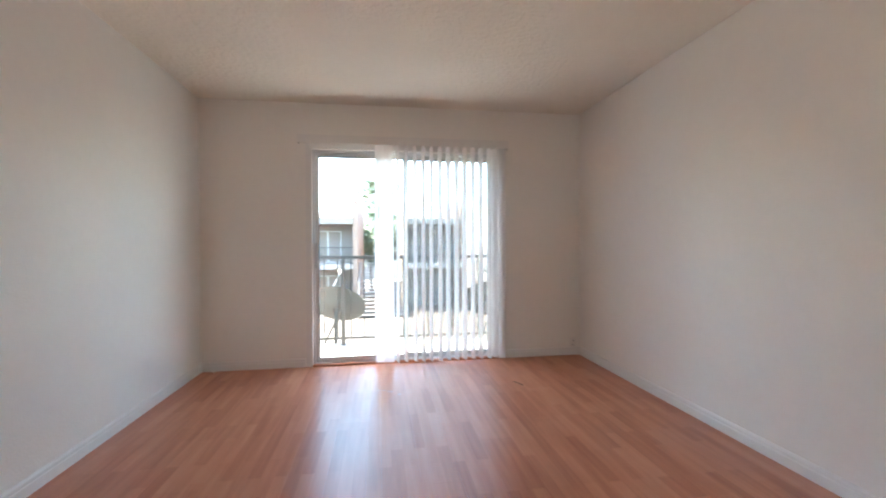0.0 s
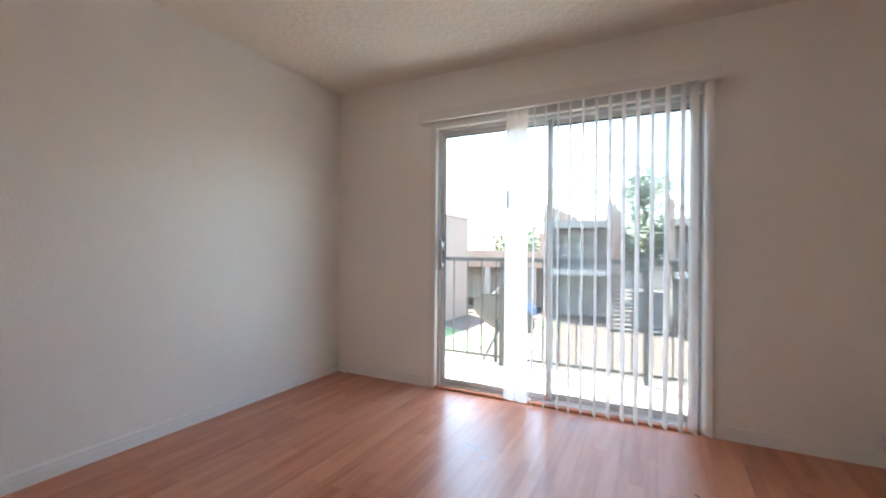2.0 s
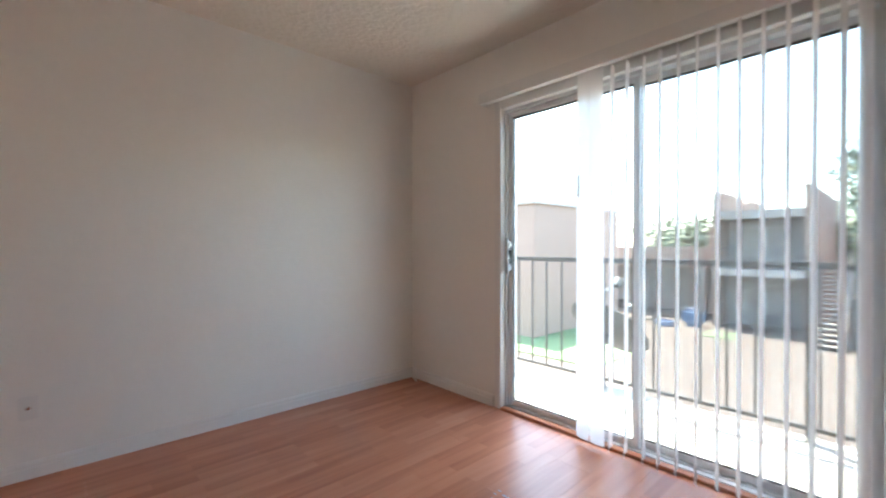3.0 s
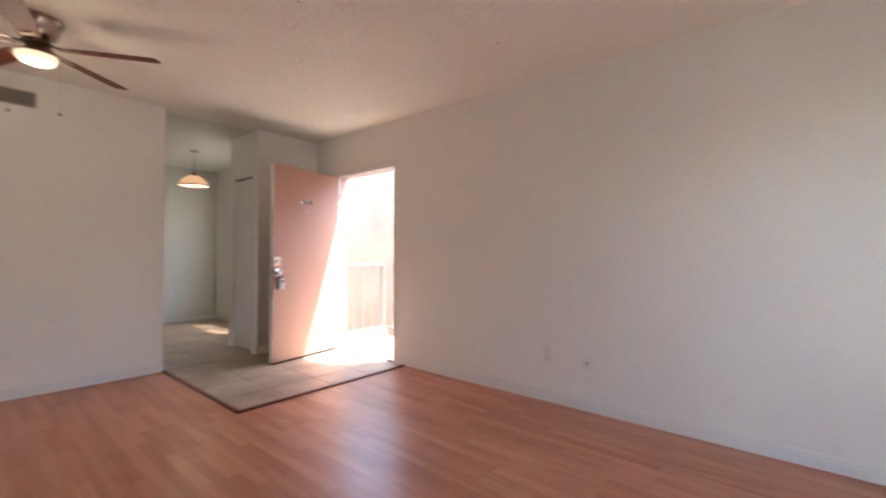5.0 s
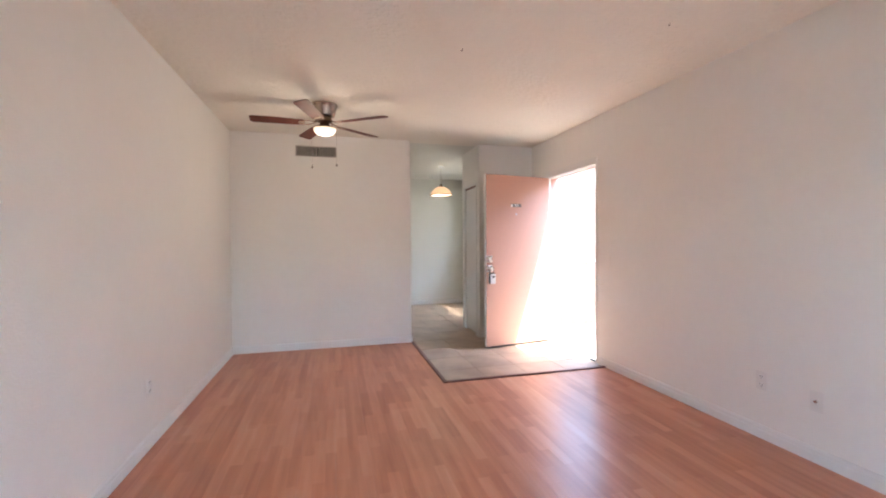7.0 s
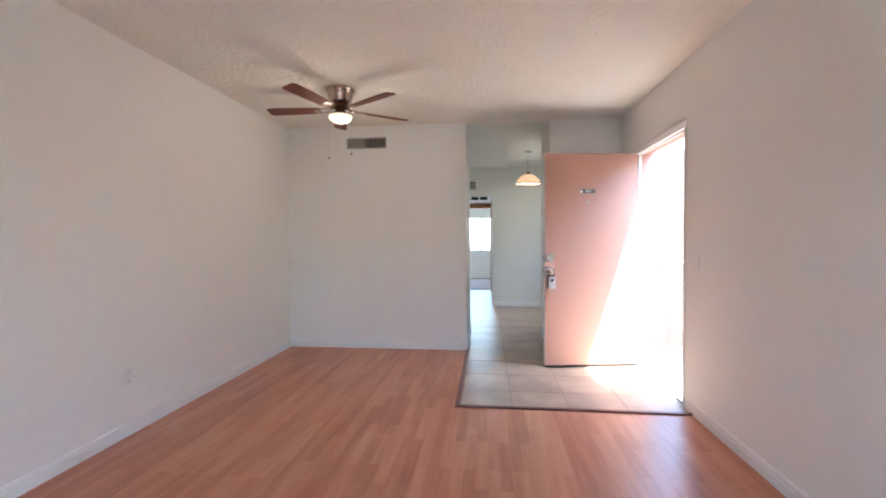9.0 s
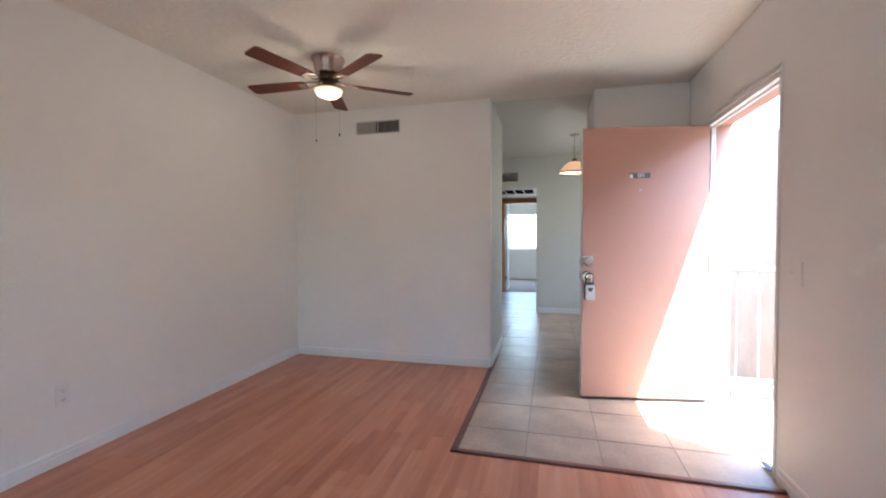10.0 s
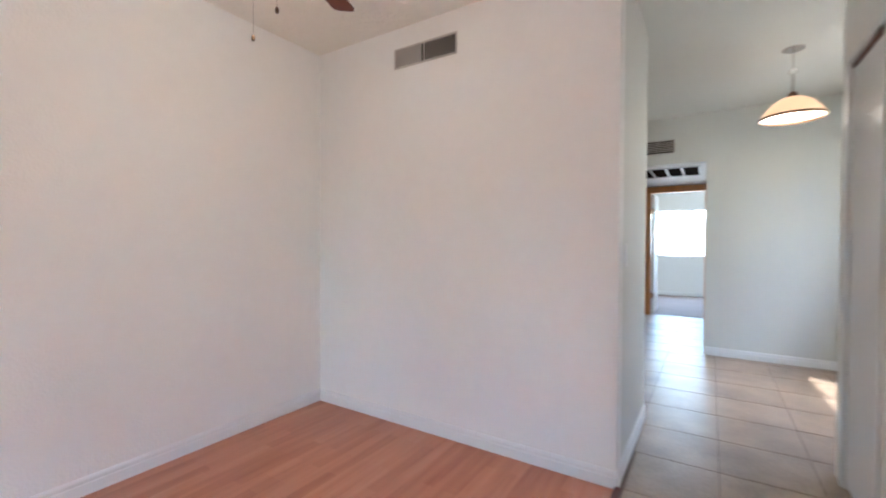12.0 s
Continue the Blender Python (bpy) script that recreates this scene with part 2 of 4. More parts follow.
def sweep(bm, pts, r, seg=8):
    """Adds one continuous round tube through the points, its ends closed."""
    pts = [Vector(p) for p in pts]
    rings = []
    for i, p in enumerate(pts):
        d = (pts[min(i + 1, len(pts) - 1)] - pts[max(i - 1, 0)]).normalized()
        u = d.cross(Vector((0, 0, 1)))
        u = u.normalized() if u.length > 0.01 else Vector((1, 0, 0))
        v = d.cross(u)
        rings.append([bm.verts.new(p + r * (math.cos(2 * math.pi * k / seg) * u + math.sin(2 * math.pi * k / seg) * v)) for k in range(seg)])
    for p, q in zip(rings, rings[1:]):
        for k in range(seg):
            bm.faces.new((p[k], p[(k + 1) % seg], q[(k + 1) % seg], q[k]))
    bm.faces.new(rings[0])
    bm.faces.new(rings[-1])
    return bm


def lathe(bm, outline, centre=(0, 0, 0), seg=32):
    """Adds a turned shape; outline is (radius, z) from one end to the other."""
    rings = []
    for r, z in outline:
        rings.append([bm.verts.new((centre[0] + r * math.cos(2 * math.pi * i / seg), centre[1] + r * math.sin(2 * math.pi * i / seg), centre[2] + z)) for i in range(seg)])
    for p, q in zip(rings, rings[1:]):
        for i in range(seg):
            bm.faces.new((p[i], p[(i + 1) % seg], q[(i + 1) % seg], q[i]))
    bmesh.ops.remove_doubles(bm, verts=bm.verts, dist=1e-5)
    return bm


def grid_wall(us, holes, vs, thick, along, at):
    """A wall with real holes: us and vs are its ends along and up, holes (u0, u1, v0, v1); along 'x' or 'y'; at: its near face, thick: signed."""
    U = sorted({*us, *(h[i] for h in holes for i in (0, 1))})
    V = sorted({*vs, *(h[i] for h in holes for i in (2, 3))})
    U = [u for u in U if us[0] <= u <= us[1]]
    V = [v for v in V if vs[0] <= v <= vs[1]]
    solid = lambda i, j: 0 <= i < len(U) - 1 and 0 <= j < len(V) - 1 and not any(
        h[0] <= (U[i] + U[i + 1]) / 2 <= h[1] and h[2] <= (V[j] + V[j + 1]) / 2 <= h[3] for h in holes)
    bm = B()
    cache = {}

    def v(i, j, k):
        if (i, j, k) not in cache:
            w = at + (thick if k else 0)
            cache[i, j, k] = bm.verts.new((U[i], w, V[j]) if along == "x" else (w, U[i], V[j]))
        return cache[i, j, k]
    for i in range(len(U) - 1):
        for j in range(len(V) - 1):
            if not solid(i, j):
                continue
            for k in (0, 1):
                bm.faces.new((v(i, j, k), v(i + 1, j, k), v(i + 1, j + 1, k), v(i, j + 1, k)))
            for di, dj, p, q in ((-1, 0, (i, j), (i, j + 1)), (1, 0, (i + 1, j), (i + 1, j + 1)), (0, -1, (i, j), (i + 1, j)), (0, 1, (i, j + 1), (i + 1, j + 1))):
                if not solid(i + di, j + dj):
                    bm.faces.new((v(*p, 0), v(*q, 0), v(*q, 1), v(*p, 1)))
    return bm


# ---- plan: x from the door wall, y towards the balcony, z up from the floor ----
H = 2.48
W = 3.66
YB = -5.735      # back wall of the living room
XE = 1.64       # its free end
YD = -8.74       # far wall of the dining area
YH = -11.03     # bedroom door wall
YF = -13.95      # bedroom's far wall
TY, TX = -4.168, 1.611   # corner of the tiled entry
DW0, DW1, DH = 0.984, 2.786, 2.05   # sliding door
FD0, FD1 = -5.342, -4.326  # front door
HX0, HX1, HZ = 1.325, 2.15, 2.03   # hall
wins = (-8.02, -6.87, 0.95, 2.2)

# floors under the coverings, ceilings
setting("subfloor", boxes(((-0.15, YF - 0.15, -0.3), (W + 0.15, 0.15, -0.012))), CONC, "concrete floor slab under the rooms")
setting("ceiling_living", boxes(((0, YB - 0.12, H), (W, 0, H + 0.03))), CEIL, "off-white ceiling with a knockdown texture")
# dimmer dining tone, not CEIL, puts this ceiling's lower light into colour
setting("ceiling_dining", boxes(((0, YD, H), (W, YB - 0.12, H + 0.03))), DINING_DIM, "off-white textured ceiling of the dining area")
setting("ceiling_hall", boxes(((HX0, YH, HZ), (HX1, YD - 0.12, HZ + 0.04))), WALL, "white painted lowered hall ceiling")
setting("ceiling_bedroom", boxes(((0, YF, H), (W, YH - 0.1, H + 0.03))), CEIL, "off-white bedroom ceiling")
setting("roof", boxes(((-0.17, YF - 0.15, H + 0.04), (W + 2.5, 0.75, H + 0.5))), ROOFM, "flat gravelled roof of the building")

# walls
setting("wall_window", grid_wall((0, W), [(DW0, DW1, -0.012, DH)], (-0.012, H), 0.15, "x", 0.0), WALL, "off-white wall round the sliding door")
setting("wall_door", grid_wall((YD - 0.12, 0.15), [(FD0, FD1, -0.012, 2.04), wins], (-0.012, H), -0.15, "y", 0.0), WALL, "off-white wall with the front door")
setting("wall_bedroom_side", grid_wall((YF - 0.15, YD - 0.12), [], (-0.012, H), -0.15, "y", 0.0), WALL, "white bedroom side wall")
setting("wall_plain", grid_wall((YF - 0.15, 0.15), [], (-0.012, H), 0.15, "y", W), WALL, "plain off-white living room wall")
setting("wall_back", grid_wall((XE, W), [], (-0.012, H), -0.12, "x", YB), WALL, "off-white back wall with the air vent")
setting("wall_passage", grid_wall((-6.7, YB - 0.12), [], (-0.012, H), 0.12, "y", XE), DINING_DIM, "off-white short wall beside the passage")
setting("wall_dining", grid_wall((0, W), [(HX0, HX1, -0.012, 1.985)], (-0.012, H), -0.12, "x", YD), DINING_DIM, "pale dining wall with the hall opening")
setting("wall_hall_near", grid_wall((YH, YD - 0.12), [], (-0.012, HZ), -0.1, "y", HX0), WALL, "white hall wall")
setting("wall_hall_far", grid_wall((YH, YD - 0.12), [(-10.62, -9.28, -0.012, 1.93)], (-0.012, HZ), 0.1, "y", HX1), WALL, "white hall wall with a side door")
setting("wall_bedroom_door", grid_wall((0, W), [(1.34, 2.10, -0.012, 1.94)], (-0.012, H), -0.1, "x", YH), WALL, "white wall with the bedroom doorway")
setting("wall_bedroom_window", grid_wall((0, W), [(0.55, 2.68, 0.825, 1.855)], (-0.012, H), -0.15, "x", YF), WALL, "white bedroom wall with a window")
# closet block beside the entry
CX, CY0, CY1 = 0.743, -6.45, -5.74
setting("wall_closet_front", boxes(((0, CY1 - 0.1, -0.012), (CX, CY1, H))), WALL, "off-white front of the closet")
setting("wall_closet_side", grid_wall((CY0, CY1 - 0.1), [(-6.32, -5.86, -0.012, 1.98)], (-0.012, H), -0.1, "y", CX), WALL, "off-white closet side with a narrow door")
setting("wall_closet_end", boxes(((0, CY0, -0.012), (CX - 0.1, CY0 + 0.1, H))), WALL, "off-white end of the closet")


# ---- baseboards ----
def baseboard(a, b, side):
    """A board from a to b on the floor; side: the way into the room."""
    a, b, s = Vector((*a, 0)), Vector((*b, 0)), Vector((*side, 0))
    bm = B()
    prof = ((0, 0), (0.013, 0), (0.013, 0.05), (0.01, 0.055), (0.01, 0.07), (0.005, 0.08), (0, 0.082))
    rows = [[bm.verts.new(p + s * d + Vector((0, 0, z))) for d, z in prof] for p in (a, b)]
    k = len(prof)
    for i in range(k):
        bm.faces.new((rows[0][i], rows[0][(i + 1) % k], rows[1][(i + 1) % k], rows[1][i]))
    bm.faces.new(rows[0])
    bm.faces.new(rows[1])
    return setting("baseboard", bm, TRIM, "white painted wooden baseboard, slightly uneven")


baseboard((0, 0), (0, FD1 + 0.05), (1, 0))
baseboard((0.012, 0), (DW0 - 0.07, 0), (0, -1))
baseboard((DW1 + 0.07, 0), (W - 0.012, 0), (0, -1))
baseboard((W, 0), (W, YB), (-1, 0))
baseboard((XE, YB), (W - 0.012, YB), (0, 1))
baseboard((XE, YB), (XE, -6.7), (-1, 0))
baseboard((0, YD), (HX0, YD), (0, 1))
baseboard((0, CY0), (0, YD + 0.012), (1, 0))
baseboard((0, CY1), (CX, CY1), (0, 1))
baseboard((CX, CY1), (CX, -5.86), (1, 0))
baseboard((0, YF), (W, YF), (0, 1))
baseboard((HX1, YD), (W, YD), (0, 1))


# ---- sliding door ----
def sliding_door():
    """Aluminium patio door: an outer frame and two glazed leaves."""
    d = tagged(new("door_2"), "aluminium sliding patio door, closed, with two tall panes", kind="structure")
    d.location = (DW0, 0.03, 0)
    w, h = DW1 - DW0, DH
    part("frame", boxes(((0, 0, 0), (0.018, 0.11, h)), ((w - 0.018, 0, 0), (w, 0.11, h)), ((0.018, 0, h - 0.022), (w - 0.018, 0.11, h)),
                        ((0.018, 0, 0), (w - 0.018, 0.11, 0.022)), ((0.018, 0.03, 0.022), (w - 0.018, 0.036, 0.028)), ((0.018, 0.072, 0.022), (w - 0.018, 0.078, 0.028)), bevel=0.002), ALU, d, "dull aluminium frame")

    def leaf(x0, x1, y0, name):
        b = 0.032
        e = new(name)
        e.parent = d
        part("leaf_frame", boxes(((x0, y0, 0.03), (x0 + b, y0 + 0.028, h - 0.023)), ((x1 - b, y0, 0.03), (x1, y0 + 0.028, h - 0.023)),
                                 ((x0 + b, y0, 0.03), (x1 - b, y0 + 0.028, 0.062)), ((x0 + b, y0, h - 0.056), (x1 - b, y0 + 0.028, h - 0.023)), bevel=0.003), ALU, e)
        part("gasket", boxes(((x0 + b, y0 + 0.009, 0.062), (x0 + b + 0.006, y0 + 0.02, h - 0.056)), ((x1 - b - 0.006, y0 + 0.009, 0.062), (x1 - b, y0 + 0.02, h - 0.056)),
                             ((x0 + b, y0 + 0.009, 0.062), (x1 - b, y0 + 0.02, 0.068)), ((x0 + b, y0 + 0.009, h - 0.068), (x1 - b, y0 + 0.02, h - 0.056))), ALUD, e)
        g = part("pane", boxes(((x0 + b + 0.006, y0 + 0.012, 0.068), (x1 - b - 0.006, y0 + 0.017, h - 0.068))), GLASS, e, "clear glass pane")
        g.visible_shadow = False
        return e
    leaf(0.019, 0.899, 0.02, "sliding_leaf")
    leaf(0.858, w - 0.019, 0.062, "fixed_leaf")
    part("insect_screen", boxes(((0.89, 0.1, 0.03), (w - 0.03, 0.1006, h - 0.03))), MESH, d, "fine grey insect mesh")
    hd = part("handle", boxes(((0.022, -0.03, 0.93), (0.05, -0.012, 1.17)), ((0.026, -0.012, 0.95), (0.046, 0.02, 0.99)), ((0.026, -0.012, 1.11), (0.046, 0.02, 1.15)), bevel=0.005), GREY, d, "grey metal pull handle")
    part("latch", boxes(((0.024, 0.008, 1.0), (0.048, 0.02, 1.09)), ((0.03, -0.01, 1.035), (0.042, 0.01, 1.05)), bevel=0.002), BLACK, d, "small dark latch")
    return d


sliding_door()
setting("trim_door", boxes(((DW0 - 0.055, -0.012, 0), (DW0, 0.03, DH + 0.055)), ((DW1, -0.012, 0), (DW1 + 0.055, 0.03, DH + 0.055)), ((DW0, -0.012, DH), (DW1, 0.03, DH + 0.055)), bevel=0.003), TRIM, "white painted casing of the sliding door")
setting("door_sill", boxes(((DW0, -0.02, 0.0), (DW1, 0.03, 0.018)), bevel=0.004), SILL, "orange wooden sill strip under the sliding door")
setting("reveal", boxes(((DW0, 0.14, 0), (DW0 + 0.004, 0.15, DH))), TRIM)


# ---- vertical blind ----
def blind():
    t = thing("vertical_blind", (0.87, 0, 2.13), "white vinyl vertical blind, drawn half open, over the sliding door", "blind")
    part("headrail", boxes(((0.0, -0.072, -0.03), (2.0, -0.032, 0.005)), bevel=0.003), TRIM, t)
    part("valance", boxes(((0.0, -0.108, -0.045), (2.0, -0.1, 0.03)), ((0, -0.1, 0.022), (2.0, -0.012, 0.03)), ((0, -0.1, -0.045), (0.006, -0.012, 0.022)), ((1.994, -0.1, -0.045), (2.0, -0.012, 0.022)), bevel=0.002), TRIM, t, "white valance board")

    def slat_mesh():
        bm = B()
        n, w, sag = 8, 0.089, 0.009
        cols = []
        for i in range(n + 1):
            u = i / n - 0.5
            y = sag * (1 - 4 * u * u)
            cols.append([bm.verts.new((u * w, y + o, z)) for z in (-2.085, -0.02) for o in (0, 0.0012)])
        for p, q in zip(cols, cols[1:]):
            bm.faces.new((p[0], q[0], q[2], p[2]))
            bm.faces.new((p[1], q[1], q[3], p[3]))
            bm.faces.new((p[0], q[0], q[1], p[1]))
            bm.faces.new((p[2], q[2], q[3], p[3]))
        for c in (cols[0], cols[-1]):
            bm.faces.new((c[0], c[1], c[3], c[2]))
        return mesh_of("slat", bm, SLAT, True)
    me = slat_mesh()
    R = random.Random(4)
    rows = [(0.745, 168), (0.822, 172)] + [(0.915 + 0.0815 * i, 106 + R.uniform(-3, 3)) for i in range(12)] + [(1.868, 118), (1.945, 120)]
    for i, (x, a) in enumerate(rows):
        s = new("slat", me)
        s.parent = t
        s.location = (x, -0.052 - (0.006 if i % 2 else 0), -0.02)
        s.rotation_euler = (radians(R.uniform(-0.25, 0.25)), radians(R.uniform(-0.25, 0.25)), radians(a))
    part("cord", rod(B(), (0.735, -0.095, -0.04), (0.735, -0.095, -0.62), 0.0012, seg=6), TRIM, t, "thin white tilt cord")
    part("cord_weight", rod(B(), (0.735, -0.095, -0.62), (0.735, -0.095, -0.74), 0.006, 0.008), GREY, t, "grey plastic cord weight")
    return t


blind()


# ---- front door ----
def front_door():
    d = tagged(new("door_1"), "pink painted flush front door, standing open into the room", kind="structure")
    d.matrix_world = pose(0.0, FD0 + 0.027, 0.024, 0, 0, 9.3)
    part("leaf", boxes(((0.0, -0.022, 0), (0.888, 0.022, 1.985)), bevel=0.003), DOORPINK, d, "flat pink door leaf")
    part("edge_strip", boxes(((0.888, -0.02, 0.002), (0.891, 0.02, 1.98))), TRIM, d, "white painted door edge")
    part("sweep", boxes(((0.0, -0.024, -0.014), (0.888, 0.024, 0.0)), bevel=0.003), BLACK, d, "dark rubber door sweep")
    for z in (0.25, 1.0, 1.75):
        part("hinge", rod(boxes(((-0.004, 0.006, z - 0.045), (0.03, 0.0235, z + 0.045))), (-0.004, 0.024, z - 0.048), (-0.004, 0.024, z + 0.048), 0.006), DOORPINK, d, "painted hinge")
    p = part("number_plate", boxes(((0.41, 0.022, 1.616), (0.555, 0.026, 1.654)), bevel=0.001), PLATED, d, "grey number plate")
    part("sticker", boxes(((0.534, 0.0262, 1.617), (0.554, 0.0268, 1.645)), bevel=0.0002), PLATE, p, "worn white sticker")
    part("screw", boxes(((0.414, 0.0262, 1.631), (0.42, 0.0275, 1.637)), ((0.424, 0.0262, 1.633), (0.43, 0.0268, 1.635))), NICKEL, p)
    cu = bpy.data.curves.new("digits", "FONT")
    cu.body, cu.size, cu.extrude, cu.align_x, cu.align_y = "203", 0.037, 0.0006, "CENTER", "CENTER"
    tmp = new("digits_curve", cu)
    me = bpy.data.meshes.new_from_object(tmp.evaluated_get(bpy.context.evaluated_depsgraph_get()))
    bpy.data.objects.remove(tmp)
    me.materials.clear()
    me.materials.append(PLATE)
    g = new("digits", me)
    g.parent = p
    g.matrix_basis = pose(0.478, 0.0268, 1.635, 90, 0, 180)
    part("peephole", lathe(B(), ((0.0, 0.006), (0.007, 0.007), (0.011, 0.004), (0.0115, 0)), (0, 0, 0), 16), GREY, d, "small dull brass peephole", True).matrix_basis = pose(0.478, 0.022, 1.53, -90, 0, 0)
    # deadbolt and lever rose on square backing plates
    for z, name in ((1.01, "deadbolt"), (0.9, "door_knob")):
        bm = boxes(((0.808, 0.022, z - 0.04), (0.884, 0.025, z + 0.04)), bevel=0.002)
        m = pose(0.848, 0.025, z, -90, 0, 0)
        kb = B()
        if name == "deadbolt":
            lathe(kb, ((0.034, 0), (0.031, 0.012), (0.026, 0.02), (0.012, 0.022), (0.0, 0.022)))
        else:
            lathe(kb, ((0.032, 0), (0.03, 0.006), (0.014, 0.012), (0.012, 0.03), (0.022, 0.036), (0.027, 0.048), (0.024, 0.06), (0.01, 0.065), (0, 0.065)))
        k = part(name, bm, CHROME, d, "satin nickel hardware on a square plate")
        part("rose", kb, CHROME, k, "", True).matrix_basis = m
    for z in (0.9, 1.01):
        part("edge_plate", boxes(((0.891, -0.013, z - 0.035), (0.893, 0.013, z + 0.035)), ((0.893, -0.007, z - 0.012), (0.902, 0.007, z + 0.012))), GREY, d, "grey steel latch plate")
    return d


front_door()


def lockbox():
    t = thing("key_lockbox", (0, 0, 0), "black and grey key lockbox hanging from the front door's knob", "lockbox", )
    t.matrix_world = pose(0.0, FD0 + 0.027, 0.024, 0, 0, 9.3) @ pose(0.848, 0.075, 0.9)
    t.scale = (1.15, 1.1, 1.12)
    bm = B()
    pts = [(0.022 * math.cos(a), 0.0, 0.0 + 0.026 * math.sin(a)) for a in [math.pi * i / 10 for i in range(11)]]
    pts = [(0.022, 0, -0.045)] + pts + [(-0.022, 0, -0.045)]
    sweep(bm, pts, 0.004)
    part("shackle", bm, BLACK, t, "black shackle")
    part("case", boxes(((-0.033, -0.018, -0.15), (0.033, 0.02, -0.04)), bevel=0.008), BLACK, t, "black case")
    part("cover", boxes(((-0.029, 0.02, -0.148), (0.029, 0.03, -0.05)), bevel=0.006), COVER, t, "light grey sliding cover")
    part("emblem", boxes(((-0.014, 0.03, -0.084), (0.014, 0.032, -0.068)), ((-0.009, 0.03, -0.092), (0.009, 0.032, -0.085))), BLACK, t, "small dark emblem")


lockbox()
fr = tagged(new("door_frame"), "white painted front door frame with aluminium threshold", kind="structure")
part("outer_jamb", boxes(((-0.15, FD1 - 0.03, 0), (-0.052, FD1, 2.01))), DOORPINK, fr, "pink painted outer jamb")
part("outer_jamb", boxes(((-0.15, FD0, 0), (-0.052, FD0 + 0.012, 2.01))), DOORPINK, fr, "pink painted outer jamb")
part("outer_head", boxes(((-0.15, FD0 + 0.002, 2.01), (-0.052, FD1 - 0.002, 2.04))), DOORPINK, fr, "pink painted outer head")
part("jamb", boxes(((-0.052, FD1 - 0.03, 0), (-0.0, FD1, 2.01)), ((-0.05, FD1 - 0.042, 0), (-0.03, FD1 - 0.03, 2.0)), bevel=0.002), TRIM, fr, "white jamb")
part("jamb", boxes(((-0.052, FD0, 0), (-0.0, FD0 + 0.012, 2.01)), bevel=0.002), TRIM, fr, "white jamb")
# dark strip laid on the jamb to draw the shaded gap beside the leaf
part("weatherstrip", boxes(((-0.022, FD0 + 0.012, 0.015), (-0.01, FD0 + 0.0145, 2.0))), BLACK, fr, "thin dark strip in place of the shaded hinge gap")
part("head", boxes(((-0.052, FD0 + 0.002, 2.01), (0.0, FD1 - 0.002, 2.04)), ((-0.05, FD0 + 0.012, 1.998), (-0.03, FD1 - 0.042, 2.01))), TRIM, fr, "white head")
part("casing", boxes(((0.0, FD1, 0), (0.006, FD1 + 0.012, 2.06)), ((0.0, FD0, 2.04), (0.008, FD1, 2.06)), ((0.0, FD0, 2.066), (0.004, FD1, 2.078)), bevel=0.002), TRIM, fr, "white casing")
part("threshold", boxes(((-0.15, FD0 + 0.013, -0.01), (-0.02, FD1 - 0.031, 0.012)), bevel=0.005), ALU, fr, "worn aluminium threshold")


part("threshold_cap", boxes(((-0.02, FD1 - 0.12, 0.012), (0.012, FD1 - 0.031, 0.02)), bevel=0.003), BLACK, fr, "dark worn rubber strip at the end of the threshold")


# ---- closet door, hall details ----
cd = tagged(new("door_3"), "white narrow closet door, closed, beside the entry", kind="structure")
part("leaf", boxes(((CX - 0.04, -6.312, 0.02), (CX - 0.008, -5.868, 1.955)), bevel=0.003), TRIM, cd)
# dark bar fills the leaf's top gap and stands for its shade
part("track", boxes(((CX - 0.05, -6.312, 1.958), (CX - 0.003, -5.868, 1.978))), THRESH, cd, "dark bar in place of the shaded gap over the door")
part("edge_strip", boxes(((CX - 0.04, -5.866, 0.02), (CX - 0.004, -5.861, 1.95))), THRESH, cd, "dark strip along the door edge")
part("casing", boxes(((CX, -6.35, 0), (CX + 0.008, -6.32, 2.01)), ((CX, -5.86, 0), (CX + 0.008, -5.83, 2.01)), ((CX, -6.32, 1.98), (CX + 0.008, -5.86, 2.01)), bevel=0.003), TRIM, cd)
bd = tagged(new("door_4"), "white bedroom door in an orange oak frame, standing open", kind="structure")
part("casing", boxes(((2.10, YH, 0), (2.15, YH + 0.016, 2.02)), ((1.34, YH, 1.94), (2.10, YH + 0.016, 2.02)),
                     ((2.085, YH - 0.1, 0), (2.10, YH, 1.94)), ((1.34, YH - 0.1, 0), (1.352, YH, 1.94)), ((1.352, YH - 0.1, 1.925), (2.085, YH, 1.94)), bevel=0.002), OAK, bd, "orange oak casing")
part("leaf", boxes(((2.045, YH - 0.7, 0.01), (2.08, YH - 0.1, 1.925)), bevel=0.002), TRIM, bd)
part("knob", lathe(B(), ((0.02, 0), (0.01, 0.01), (0.01, 0.03), (0.025, 0.045), (0.02, 0.06), (0, 0.062))), NICKEL, bd, "", True).matrix_basis = pose(2.045, YH - 0.63, 0.93, 0, -90, 0)
for z in (0.25, 1.6):
    part("hinge", boxes(((2.04, YH - 0.11, z), (2.085, YH - 0.095, z + 0.09))), NICKEL, bd)
sd = tagged(new("door_5"), "orange oak door frame in the hall wall", kind="structure")
part("casing", boxes(((HX1 - 0.015, -10.69, 0), (HX1, -10.62, 1.99)), ((HX1 - 0.015, -9.28, 0), (HX1, -9.21, 1.99)), ((HX1 - 0.015, -10.62, 1.93), (HX1, -9.28, 1.99)), bevel=0.002), OAK, sd)
part("leaf", boxes(((HX1 + 0.004, -10.62, 0.01), (HX1 + 0.04, -9.28, 1.93)), bevel=0.002), OAK, sd)


